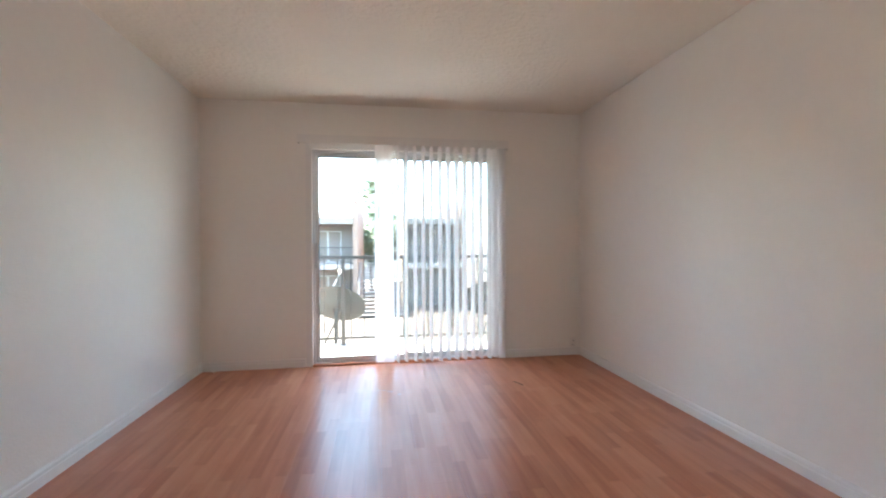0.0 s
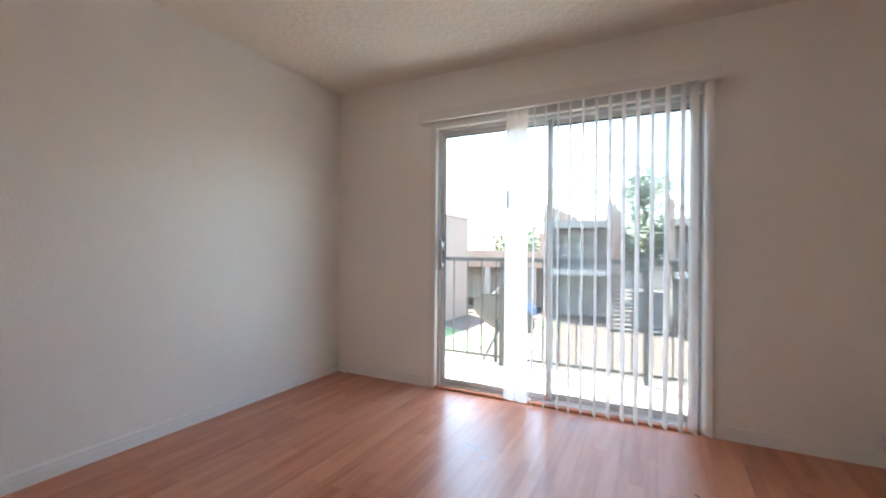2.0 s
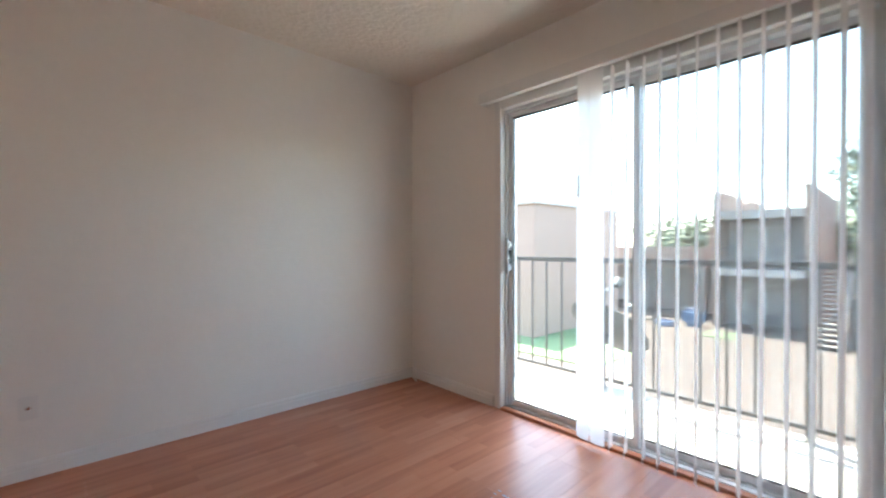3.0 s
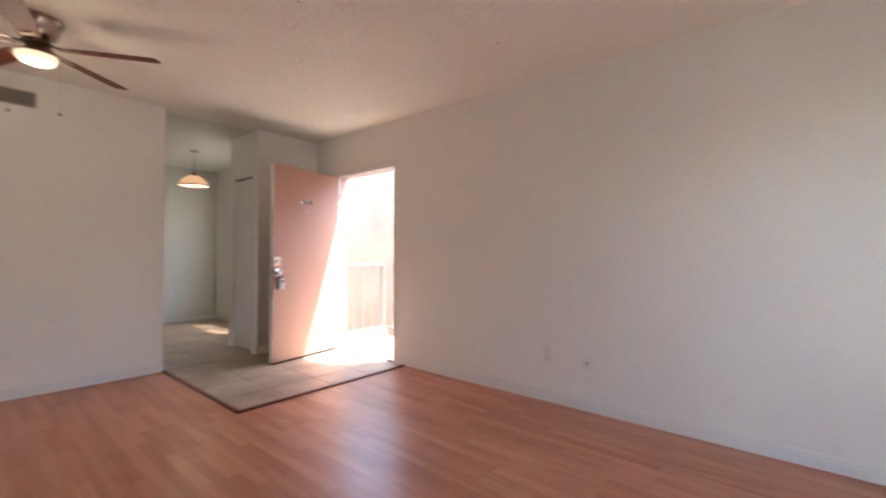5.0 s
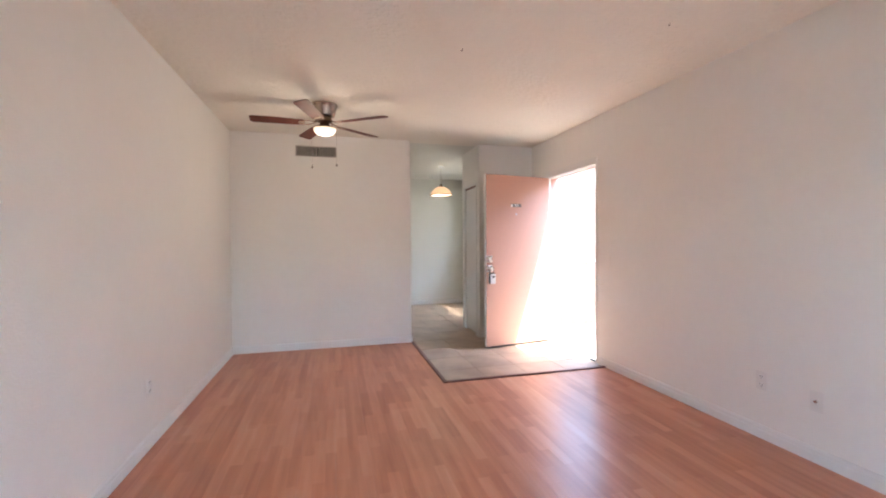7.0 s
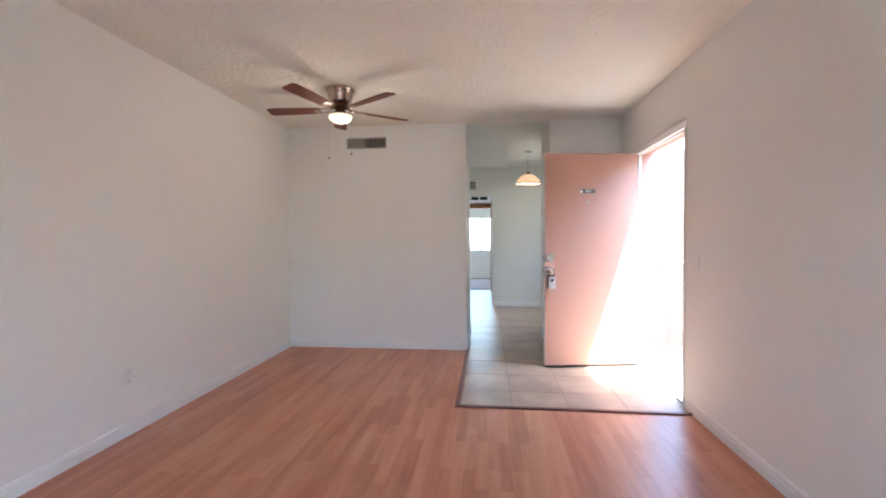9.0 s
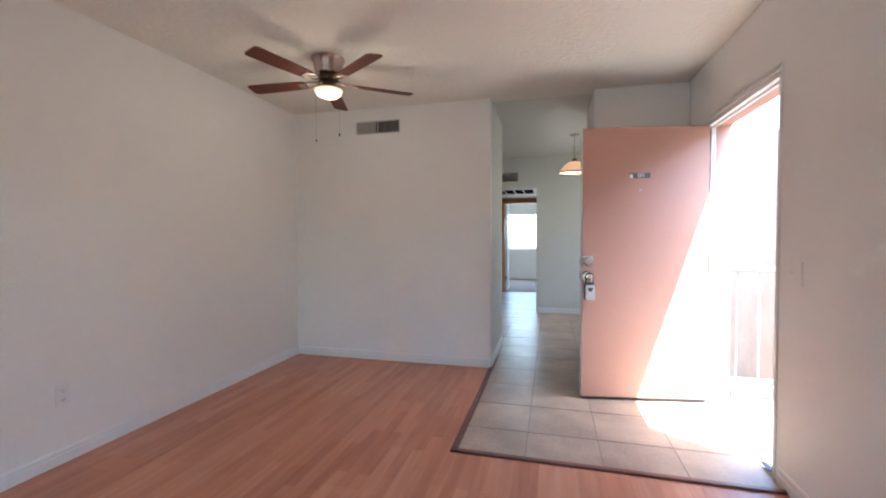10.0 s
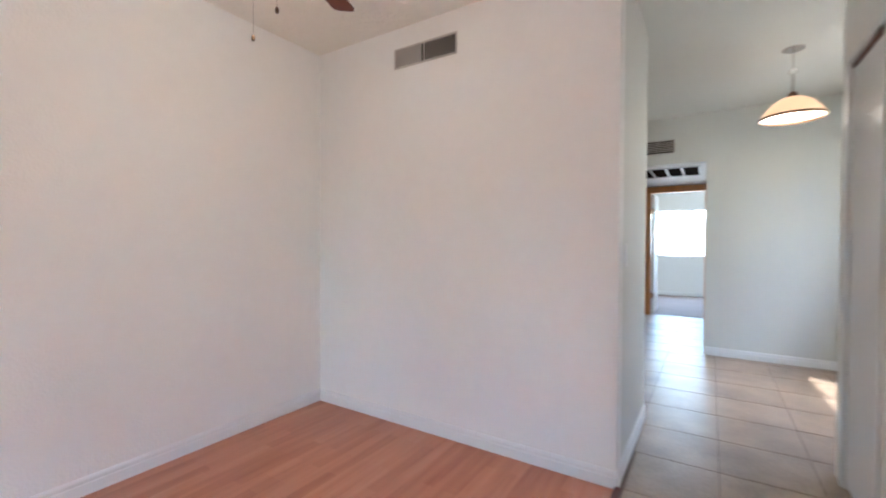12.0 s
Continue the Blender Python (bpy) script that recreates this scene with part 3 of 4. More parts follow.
def louvre(name, centre, w, h, n, material, label, upright=True, dark=SLOT, split=True, pitch=None):
    """A wall register: a frame, a dark sheet for the duct's shade and its blades, one each; faces +y."""
    t = thing(name, centre, label, "air vent")
    f = 0.012
    parts = [((-w / 2, 0, -h / 2), (w / 2, 0.008, -h / 2 + f)), ((-w / 2, 0, h / 2 - f), (w / 2, 0.008, h / 2)), ((-w / 2, 0, -h / 2 + f), (-w / 2 + f, 0.008, h / 2 - f)), ((w / 2 - f, 0, -h / 2 + f), (w / 2, 0.008, h / 2 - f))]
    if split:
        parts.append(((-f / 2, 0, -h / 2 + f), (f / 2, 0.008, h / 2 - f)))
    part("frame", boxes(*parts, bevel=0.002), material, t)
    part("backing", boxes(((-w / 2 + f, 0.0005, -h / 2 + f), (w / 2 - f, 0.002, h / 2 - f))), dark, t)
    bm = B()
    if upright:
        box(bm, (-0.0014, -0.0075, -h / 2 + f), (0.0014, 0.0075, h / 2 - f))
    else:
        box(bm, (-w / 4 + f, -0.006, -0.0012), (w / 4 - f, 0.006, 0.0012), 0, pose(0, 0, 0, 35, 0, 0))
    me = mesh_of("blade", bm, material)
    for side in ((-1, 1) if split else (0,)):
        for i in range(n):
            o = new("blade", me)
            o.parent = t
            u = (i + 1) / (n + 1)
            if upright:
                o.location = (side * w / 4 + (u - 0.5) * (w / 2 - 1.5 * f), 0.01, 0)
                o.rotation_euler.z = radians(-24 * side)
            else:
                o.location = (side * w / 4, 0.008, (u - 0.5) * (h - 2 * f))
    return t


louvre("air_vent", (2.742, YB, 2.291), 0.455, 0.125, 13, VENT, "beige metal supply register with upright blades on the back wall")
louvre("air_vent", (1.773, YD, 2.172), 0.32, 0.15, 6, VENT, "beige metal register above the hall opening", upright=False)
g = thing("return_grille", (1.83, -9.65, HZ), "white return air grille with dark slots in the hall ceiling", "air vent")
part("frame", boxes(((-0.447, -0.385, -0.009), (0.447, -0.355, 0)), ((-0.447, 0.355, -0.009), (0.447, 0.385, 0)), ((-0.447, -0.355, -0.009), (-0.417, 0.355, 0)), ((0.417, -0.355, -0.009), (0.447, 0.355, 0)), bevel=0.002), VENTW, g)
# flat dark sheet on the ceiling in place of the shade inside the duct
part("backing", boxes(((-0.417, -0.355, -0.004), (0.417, 0.355, 0))), SLOT, g)
for i in range(4):
    part("bar", boxes(((-0.25 + 0.167 * i - 0.012, -0.355, -0.009), (-0.25 + 0.167 * i + 0.012, 0.355, -0.004))), VENTW, g)


# ---- ceiling fan ----
def fan():
    t = thing("ceiling_fan", (2.629, -4.6, H), "nickel hugger ceiling fan with five cherry blades, its bowl lit", "ceiling fan")
    t.scale = (1, 1, 0.915)
    part("housing", lathe(B(), ((0.0, 0), (0.115, 0), (0.118, -0.012), (0.105, -0.03), (0.098, -0.085), (0.088, -0.115), (0.055, -0.125), (0.0, -0.125))), FANMETAL, t, "brushed nickel motor housing", True)
    part("hub", lathe(B(), ((0.0, -0.125), (0.06, -0.127), (0.07, -0.15), (0.066, -0.17), (0.04, -0.18), (0.042, -0.21), (0.0, -0.21))), BRONZE, t, "dark hub", True)
    part("light_fitter", lathe(B(), ((0.0, -0.21), (0.05, -0.208), (0.09, -0.222), (0.103, -0.24), (0.1, -0.24), (0.0, -0.25))), FANMETAL, t, "nickel light fitter", True)
    part("bowl", lathe(B(), ((0.094, -0.24), (0.096, -0.25), (0.088, -0.272), (0.068, -0.29), (0.04, -0.301), (0.0, -0.305))), BOWL, t, "lit frosted glass bowl", True)
    bl = B()
    outline = [(0.17, -0.044), (0.2, -0.05), (0.4, -0.057), (0.595, -0.06), (0.615, -0.052), (0.622, -0.038), (0.622, 0.038), (0.615, 0.052), (0.595, 0.06), (0.4, 0.057), (0.2, 0.05), (0.17, 0.044)]
    top = [bl.verts.new((x, y, 0.003)) for x, y in outline]
    low = [bl.verts.new((x, y, -0.003)) for x, y in outline]
    bl.faces.new(top)
    bl.faces.new(low)
    for i in range(len(outline)):
        j = (i + 1) % len(outline)
        bl.faces.new((top[i], top[j], low[j], low[i]))
    bme = mesh_of("blade", bl, BLADE)
    arms = [mesh_of("blade_arm", sweep(B(), [(0.06, 0.0, 0.03), (0.08, 0.01 * k, 0.014), (0.1, 0.02 * k, 0.004), (0.14, 0.036 * k, 0.0), (0.17, 0.034 * k, -0.003), (0.2, 0.02 * k, -0.005), (0.225, 0.002 * k, -0.006)], 0.006), FANMETAL, True) for k in (-1, 1)]
    plate_mesh = mesh_of("blade_plate", boxes(((0.17, -0.035, -0.0075), (0.22, 0.035, -0.0035)), bevel=0.001), FANMETAL)
    for i in range(5):
        base = pose(0, 0, -0.185, 0, 0, 2 + 72 * i)
        o = new("blade", bme)
        o.parent, o.matrix_basis = t, base @ pose(0, 0, 0, 11, 0, 0)
        tagged(o, "dark cherry wooden blade")
        for name, me in (("blade_arm", arms[0]), ("blade_arm", arms[1]), ("blade_plate", plate_mesh)):
            o = new(name, me)
            o.parent, o.matrix_basis = t, base @ pose(0, 0, 0, 11, 0, 0)
    for x, y, z in ((0.112, -0.016, -0.605), (-0.101, 0.035, -0.585)):
        bm = rod(B(), (x, y, -0.245), (x, y, z), 0.0005, seg=6)
        lathe(bm, ((0, -0.022), (0.006, -0.02), (0.007, -0.008), (0.004, 0), (0, 0.002)), (x, y, z), 10)
        part("pull_chain", bm, BRONZE, t, "thin pull chain with a small knob", True)

    lamp = new("fan_bulb", bpy.data.lights.new("fan_bulb", "POINT"))
    lamp.data.energy, lamp.data.color, lamp.data.shadow_soft_size = 0.24, (1, 0.82, 0.64), 0.1
    lamp.location = (2.629, -4.6, H - 0.42)


fan()


def pendant():
    t = thing("pendant_lamp", (0.82, -7.38, H), "hanging lamp with a lit amber glass bell over the dining area", "pendant lamp")
    t.scale = (1, 1, 0.875)
    part("canopy", lathe(B(), ((0, 0), (0.062, 0), (0.06, -0.012), (0.03, -0.026), (0, -0.028))), NICKEL, t, "nickel canopy", True)
    bm = rod(B(), (0, 0, -0.028), (0, 0, -0.16), 0.004, seg=8)
    for i in range(10):
        a, b = 2 * math.pi * i / 10, 2 * math.pi * (i + 1) / 10
        rod(bm, (0.022 * math.cos(a), 0, -0.18 + 0.022 * math.sin(a)), (0.022 * math.cos(b), 0, -0.18 + 0.022 * math.sin(b)), 0.004, seg=6)
    rod(bm, (0, 0, -0.2), (0, 0, -0.36), 0.008, seg=10)
    part("stem", bm, NICKEL, t, "nickel stem with a ring")
    part("cap", lathe(B(), ((0, -0.33), (0.02, -0.34), (0.032, -0.37), (0.04, -0.385), (0, -0.385))), BRONZE, t, "bronze cap", True)
    part("shade", lathe(B(), ((0.035, -0.38), (0.07, -0.39), (0.11, -0.42), (0.15, -0.47), (0.185, -0.53), (0.18, -0.53), (0.145, -0.473), (0.105, -0.425), (0.068, -0.396), (0.035, -0.386))), SHADE, t, "lit amber glass shade", True)
    part("rim", lathe(B(), ((0.18, -0.53), (0.188, -0.53), (0.19, -0.54), (0.186, -0.548), (0.178, -0.545), (0.178, -0.53))), BRONZE, t, "dark bronze rim", True)
    lamp = new("pendant_bulb", bpy.data.lights.new("pendant_bulb", "POINT"))
    lamp.data.energy, lamp.data.color, lamp.data.shadow_soft_size = 0.24, (1, 0.85, 0.68), 0.04
    lamp.location = (0.82, -7.38, H - 0.5)


pendant()


# ---- outlets, switches ----
def plate(name, m, label, kind, w=0.07, h=0.115):
    """A wall plate, built facing +y."""
    t = thing(name, (0, 0, 0), label, "outlet" if kind == "outlet" else "switch")
    t.matrix_world = m
    part("cover", boxes(((-w / 2, 0, -h / 2), (w / 2, 0.006, h / 2)), bevel=0.003), PLATE, t)
    if kind == "outlet":
        for z in (-0.025, 0.025):
            part("socket", boxes(((-0.016, 0.006, z - 0.014), (0.016, 0.008, z + 0.014)), bevel=0.002), TRIM, t)
            part("slots", boxes(((-0.008, 0.008, z - 0.004), (-0.006, 0.0085, z + 0.006)), ((0.006, 0.008, z - 0.004), (0.008, 0.0085, z + 0.006)), ((-0.002, 0.008, z - 0.011), (0.002, 0.0085, z - 0.007))), SLOT, t)
    elif kind == "switch":
        n = 2 if w > 0.1 else 1
        for i in range(n):
            x = (i - (n - 1) / 2) * 0.046
            part("toggle", boxes(((x - 0.005, 0.006, -0.004), (x + 0.005, 0.01, 0.01)), bevel=0.002), PLATE, t)
    else:
        part("jack", lathe(B(), ((0.008, 0), (0.008, 0.01), (0.0, 0.01)), (0, 0, 0), 12), NICKEL, t).matrix_basis = pose(0, 0.006, 0, -90, 0, 0)
    return t


plate("wall_outlet", pose(0, -2.65, 0.36, 0, 0, -90), "off-white duplex outlet on the door wall", "outlet")
plate("cable_plate", pose(0, -2.345, 0.34, 0, 0, -90), "off-white cable plate with a dark jack on the door wall", "jack")
plate("wall_outlet", pose(3.585, 0, 0.125, 0, 0, 180), "off-white duplex outlet low beside the corner", "outlet")
plate("wall_outlet", pose(W, -3.55, 0.37, 0, 0, 90), "white outlet on the plain wall", "outlet")
sw = plate("wall_switch", pose(0, -4.171, 1.045, 0, 0, -90), "white double light switch beside the front door", "switch", 0.115)
for ob in sw.children:
    ob.data.materials[0] = WALL
plate("wall_switch", pose(XE, -5.91, 1.09, 0, 0, 90), "white light switch on the short wall", "switch")
thermo = plate("wall_switch", pose(1.195, YD, 1.31, 0, 0, 0), "small white thermostat on the dining wall", "switch", 0.08)
for ob in thermo.children:
    ob.data.materials[0] = DINING_DIM


# ---- windows of dining area and bedroom ----
def window(name, lo, hi, label, along="x", mulls=1, depth=0.06):
    """A framed window in the opening from lo to hi (u, z); at: given by the caller's matrix."""
    t = tagged(new(name), label, kind="structure")
    (u0, z0), (u1, z1) = lo, hi
    f = 0.035
    part("window_frame", boxes(((u0, 0, z0), (u0 + f, depth, z1)), ((u1 - f, 0, z0), (u1, depth, z1)), ((u0 + f, 0, z0), (u1 - f, depth, z0 + f)), ((u0 + f, 0, z1 - f), (u1 - f, depth, z1)), bevel=0.003), ALU, t)
    n = mulls + 1
    for i in range(1, n):
        x = u0 + (u1 - u0) * i / n
        part("mullion", boxes(((x - 0.018, 0.005, z0 + f), (x + 0.018, depth - 0.005, z1 - f)), bevel=0.003), ALU, t)
    for i in range(n):
        a, b = u0 + f + (u1 - u0 - 2 * f) * i / n, u0 + f + (u1 - u0 - 2 * f) * (i + 1) / n
        g = part("pane", boxes(((a + 0.018, 0.028, z0 + f), (b - 0.018, 0.032, z1 - f))), GLASS, t)
        g.visible_shadow = False
    return t


window("window_1", (0.55, 0.825), (2.68, 1.855), "aluminium bedroom window with a bright view").matrix_basis = pose(0, YF - 0.12, 0)
w2 = window("window_2", (wins[0], wins[2]), (wins[1], wins[3]), "aluminium dining window")
w2.matrix_basis = pose(-0.06, 0, 0, 0, 0, 90) @ pose(0, 0, 0)
mb = thing("mini_blind", (-0.03, wins[0], wins[3]), "white horizontal mini blind on the dining window", "blind")
part("headrail", boxes(((-0.012, 0.01, -0.03), (0.012, 1.04, 0.0))), TRIM, mb)
bm = box(B(), (-0.012, 0.015, -0.0006), (0.012, 1.035, 0.0006), 0, pose(0, 0, 0, 0, 58, 0))
sme = mesh_of("slat", bm, TRIM)
for i in range(50):
    o = new("slat", sme)
    o.parent, o.location = mb, (0, 0, -0.045 - 0.027 * i)


# skylight through the bedroom window
lamp = new("bedroom_daylight", bpy.data.lights.new("bedroom_daylight", "AREA"))
lamp.data.shape, lamp.data.size, lamp.data.size_y, lamp.data.energy, lamp.data.color = "RECTANGLE", 1.8, 0.95, 1.6, (0.9, 0.95, 1.0)
lamp.matrix_world = look((1.61, YF - 0.16, 1.34), (1.61, YF + 1, 1.28))


# ---- outside: landing, balcony, courtyard ----
GZ = -2.9
bm = B()
bmesh.ops.create_grid(bm, x_segments=1, y_segments=1, size=600, matrix=Matrix.Translation((0, 0, GZ)))
setting("ground", bm, DIRT, "bare sandy courtyard ground to the horizon")
setting("wall_lower_storey", boxes(((-0.14, YF - 0.14, GZ), (W + 0.14, 0.14, -0.3))), STUCCO, "peach stucco storey below")
# added slab: throws sunlight up onto the neighbour's lower wall
setting("pavement", boxes(((-3.59, -20, GZ - 0.02), (-0.2, 3, GZ + 0.02))), BOUNCE, "pale slab added between the two buildings to bounce sun upward")
setting("landing", boxes(((-1.0, -5.62, -0.2), (-0.15, 1.1, -0.012)), bevel=0.01), LANDC, "pale concrete landing outside the front door, its colour dimmed against bounced light")
setting("wall_exterior_skin", boxes(((-0.165, FD0 - 0.3, -0.19), (-0.152, FD0 - 0.0, H)), ((-0.165, FD1, -0.19), (-0.152, FD1 + 0.3, H)), ((-0.165, FD0, 2.04), (-0.152, FD1, H))), DOORPINK, "pink painted outer surround of the front door")
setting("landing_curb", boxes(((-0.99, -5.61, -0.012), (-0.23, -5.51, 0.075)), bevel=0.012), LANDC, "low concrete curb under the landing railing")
setting("balcony_slab", boxes(((-0.6, 0.15, -0.25), (W + 1.5, 1.15, -0.05)), bevel=0.01), CONC, "sunlit pale concrete balcony floor")


def railing(name, a, b, z0, z1, gap, posts, material, label, drop=0.0, first=0.0):
    """A metal railing from a to b: top rail, bottom rail, one baluster after another, and posts at the given shares."""
    a, b = Vector(a), Vector(b)
    t = thing(name, (a.x, a.y, z0), label, "railing")
    d = (b - a)
    L = d.length
    t.rotation_euler.z = math.atan2(d.y, d.x)
    hgt = z1 - z0
    part("top_rail", boxes(((0, -0.02, hgt - 0.04), (L, 0.02, hgt)), bevel=0.006), material, t)
    part("bottom_rail", boxes(((0, -0.013, 0.07), (L, 0.013, 0.095)), bevel=0.003), material, t)
    me = mesh_of("baluster", boxes(((-0.007, -0.007, 0.095), (0.007, 0.007, hgt - 0.04)), bevel=0.002), material)
    k = int(L / gap)
    for i in range(0 if first else 1, k):
        o = new("baluster", me)
        o.parent, o.location = t, (first + L * i / k, 0, 0)
    pm = mesh_of("post", boxes(((-0.022, -0.0235, -drop), (0.022, 0.0235, hgt - 0.041)), bevel=0.004), material)
    for s in posts:
        o = new("post", pm)
        o.parent, o.location = t, (L * s, 0, 0)


LX = W + 1.5 + 0.6
railing("balcony_railing", (-0.6, 1.05, 0), (W + 1.5, 1.05, 0), -0.05, 1.02, 0.155, [(x + 0.6) / LX for x in (-0.12, 1.175, 2.47, 3.77)] + [0, 1], RAILM, "dark painted metal balcony railing with thin balusters")
railing("landing_railing", (-0.2, -5.56, 0), (-0.95, -5.56, 0), 0.03, 0.985, 0.149, [0.98], RAILW, "cream painted metal landing railing", first=0.085)
railing("landing_railing", (-0.95, -5.52, 0), (-0.95, 1.0, 0), 0.03, 0.985, 0.135, [0.25, 0.5, 0.75], RAILW, "cream painted metal landing railing")


def dish(at, aim, label):
    """A satellite dish seen from its back: reflector, arm, feed, mast and struts."""
    t = thing("satellite_dish", at, label, "satellite dish")
    m = look((0, 0, 0), aim) @ pose(0, 0, 0, 180, 0, 0)
    bm = B()
    rings = [(0.0, 0.0), (0.1, 0.006), (0.2, 0.024), (0.3, 0.055), (0.39, 0.09), (0.396, 0.085), (0.3, 0.049), (0.2, 0.018), (0.1, 0.0), (0.0, -0.006)]
    lathe(bm, rings, (0, 0, 0), 36)
    bmesh.ops.transform(bm, matrix=m @ Matrix.Diagonal((0.87, 0.92, 1, 1)), verts=bm.verts)
    part("reflector", bm, DISHM, t, "grey oval reflector", True)
    bm = B()
    back = m @ Vector((0, 0, -0.05))
    rod(bm, m @ Vector((0, 0, -0.005)), back, 0.05, 0.03)
    rod(bm, back, (back.x, 1.16 - at[1], back.z - 0.08), 0.019)
    rod(bm, (back.x, 1.16 - at[1], back.z - 0.06), (back.x, 1.16 - at[1], -at[2] - 0.05), 0.019)
    part("mast", bm, DISHM, t, "grey steel mast")
    bm = B()
    rod(bm, (back.x, 1.16 - at[1], -0.12), (back.x - 0.13, 1.13 - at[1], -at[2] - 0.05), 0.01, seg=8)
    part("strut", bm, DISHM, t)
    bm = rod(B(), m @ Vector((0, -0.34, 0.06)), m @ Vector((0, -0.2, 0.42)), 0.012, seg=8)
    box(bm, (-0.035, -0.03, 0.0), (0.035, 0.03, 0.09), 0.008, m @ pose(0, -0.19, 0.4))
    part("feed_arm", bm, DISHM, t, "feed arm with receiver")


dish((1.08, 1.28, 0.34), (0.12, 0.68, 0.72), "grey satellite dish on a mast on the balcony floor")
dish((3.02, 1.28, 0.36), (0.12, 0.68, 0.72), "grey satellite dish beside the far railing post")


# ---- far buildings ----
def block(name, lo, hi, material, parent, label=""):
    return part(name, boxes((lo, hi), bevel=0.02), material, parent, label)


def apartment(x0, x1, y, mirror, label):
    """Two-storey unit: upper balcony bay in shade, patio below, side fins and flat roof."""
    t = thing("apartment_building", ((x0 + x1) / 2, y, GZ), label, "building", "apartment buildings across the courtyard")
    a, b = x0 - (x0 + x1) / 2, x1 - (x0 + x1) / 2
    o = -GZ
    block("fin", (b, 0, 0), (b + 0.3, 11, o + 3.9), STUCCO, t, "tall peach side wall")
    block("fin", (a - 0.3, 0.3, 0), (a, 11, o + 3.9), STUCCO, t, "tall peach side wall")
    block("roof", (a, -0.15, o + 2.45), (b, 11, o + 2.85), STUCCOG, t, "flat roof with a taupe fascia")
    block("floor_band", (a, -0.25, o - 0.3), (b, 2.0, o + 0.02), STUCCOW, t, "cream balcony fascia")
    block("wall", (a, 2.0, 0), (b, 2.3, o + 2.45), DARKREC, t, "shaded back wall of the bay")
    w = t.children[-1]
    for zz in (0.05, o + 0.05):
        for k in range(2):
            xa = a + 0.75 + k * 0.85
            d = part("window_frame", boxes(((xa, 1.93, zz), (xa + 0.85, 1.99, zz + 0.05)), ((xa, 1.93, zz + 2.0), (xa + 0.85, 1.99, zz + 2.05)), ((xa, 1.93, zz + 0.05), (xa + 0.05, 1.99, zz + 2.0)), ((xa + 0.8, 1.93, zz + 0.05), (xa + 0.85, 1.99, zz + 2.0))), ALU, w)
            part("pane", boxes(((xa + 0.05, 1.95, zz + 0.05), (xa + 0.8, 1.97, zz + 2.0))), STUCCOG if k == 0 else DARKREC, w, "glass door with a pale curtain behind")
    part("balcony_rail", boxes(((a, -0.2, o + 1.0), (b, -0.16, o + 1.05)), ((a, -0.2, o + 0.1), (b, -0.17, o + 0.13)), *[((a + 0.15 * i, -0.19, o + 0.13), (a + 0.15 * i + 0.02, -0.17, o + 1.0)) for i in range(1, int((b - a) / 0.15))]), RAILM, t, "thin dark balcony railing")
    return t


apartment(-3.3, 0.0, 22, False, "two-storey peach stucco apartment unit with a shaded balcony bay")
apartment(3.4, 6.7, 22, True, "two-storey peach stucco apartment unit beside the gap")
apartment(12.0, 15.3, 22, True, "two-storey peach stucco apartment unit farther along")


def stairs(x, y, label):
    t = thing("outdoor_stairs", (x, y, GZ), label, "stairs")
    n = 16
    me = mesh_of("tread", boxes(((0, 0, 0), (0.95, 0.3, 0.06)), bevel=0.008), DARKWOOD)
    for i in range(n):
        o = new("tread", me)
        o.parent, o.location = t, (0, i * 0.27, 0.12 + i * 0.181)
    bm = B()
    for xx in (-0.06, 0.96):
        box(bm, (xx, 0, 0), (xx + 0.05, 5.2, 0.2), 0.005, pose(0, 0, 0, math.degrees(math.atan2(0.181, 0.27)), 0, 0))
    part("stringer", bm, DARKREC, t)
    bm = B()
    for xx in (-0.04, 0.98):
        rod(bm, (xx, 0, 1.0), (xx, 4.2, 3.8), 0.025)
        rod(bm, (xx, 0, 0.1), (xx, 0, 1.0), 0.025)
    part("handrail", bm, RAILM, t)


stairs(0.45, 19.5, "open outdoor stairs with pale treads beside the apartment unit")
stairs(2.25, 19.5, "open outdoor stairs with pale treads across the gap")

wing = thing("single_storey_wing", (-10.5, 24, GZ), "long low peach building with shaded patios", "building")
block("wall", (-14, 2.5, 0), (6.8, 8, 3.05), DARKREC, wing, "shaded patio wall")
block("fascia", (-14, 0, 2.85), (6.8, 8, 4.0), STUCCO, wing, "pale peach parapet band")
block("upper_wall", (6.2, 0.3, 4.0), (6.85, 6.5, 5.15), STUCCO, wing, "peach upper storey wall")
for i in range(7):
    block("pier", (-13.5 + 3.2 * i, 0, 0), (-13.1 + 3.2 * i, 0.4, 2.85), STUCCOG, wing)
    part("patio_door", boxes(((-12.2 + 3.2 * i, 2.43, 0.1), (-10.9 + 3.2 * i, 2.49, 2.1))), STUCCOW, wing, "pale glass patio door")
lw = thing("peach_building", (-9.5, 16, GZ), "two-storey peach stucco building at the side of the courtyard", "building")
block("wall", (-3.0, -3, 0), (1.6, 5, 5.9), STUCCO, lw, "peach stucco wall")
block("roof", (-3.1, -3.1, 5.9), (1.7, 5.1, 6.05), STUCCOW, lw, "thin cream parapet cap")
nb = thing("neighbour_building", (-3.6, -5.7, GZ), "peach stucco building beyond the landing, its lower plaster flaking", "building")
block("wall", (-4, -14, 0), (0, 9, 6.4), STUCCON, nb, "peach stucco wall")
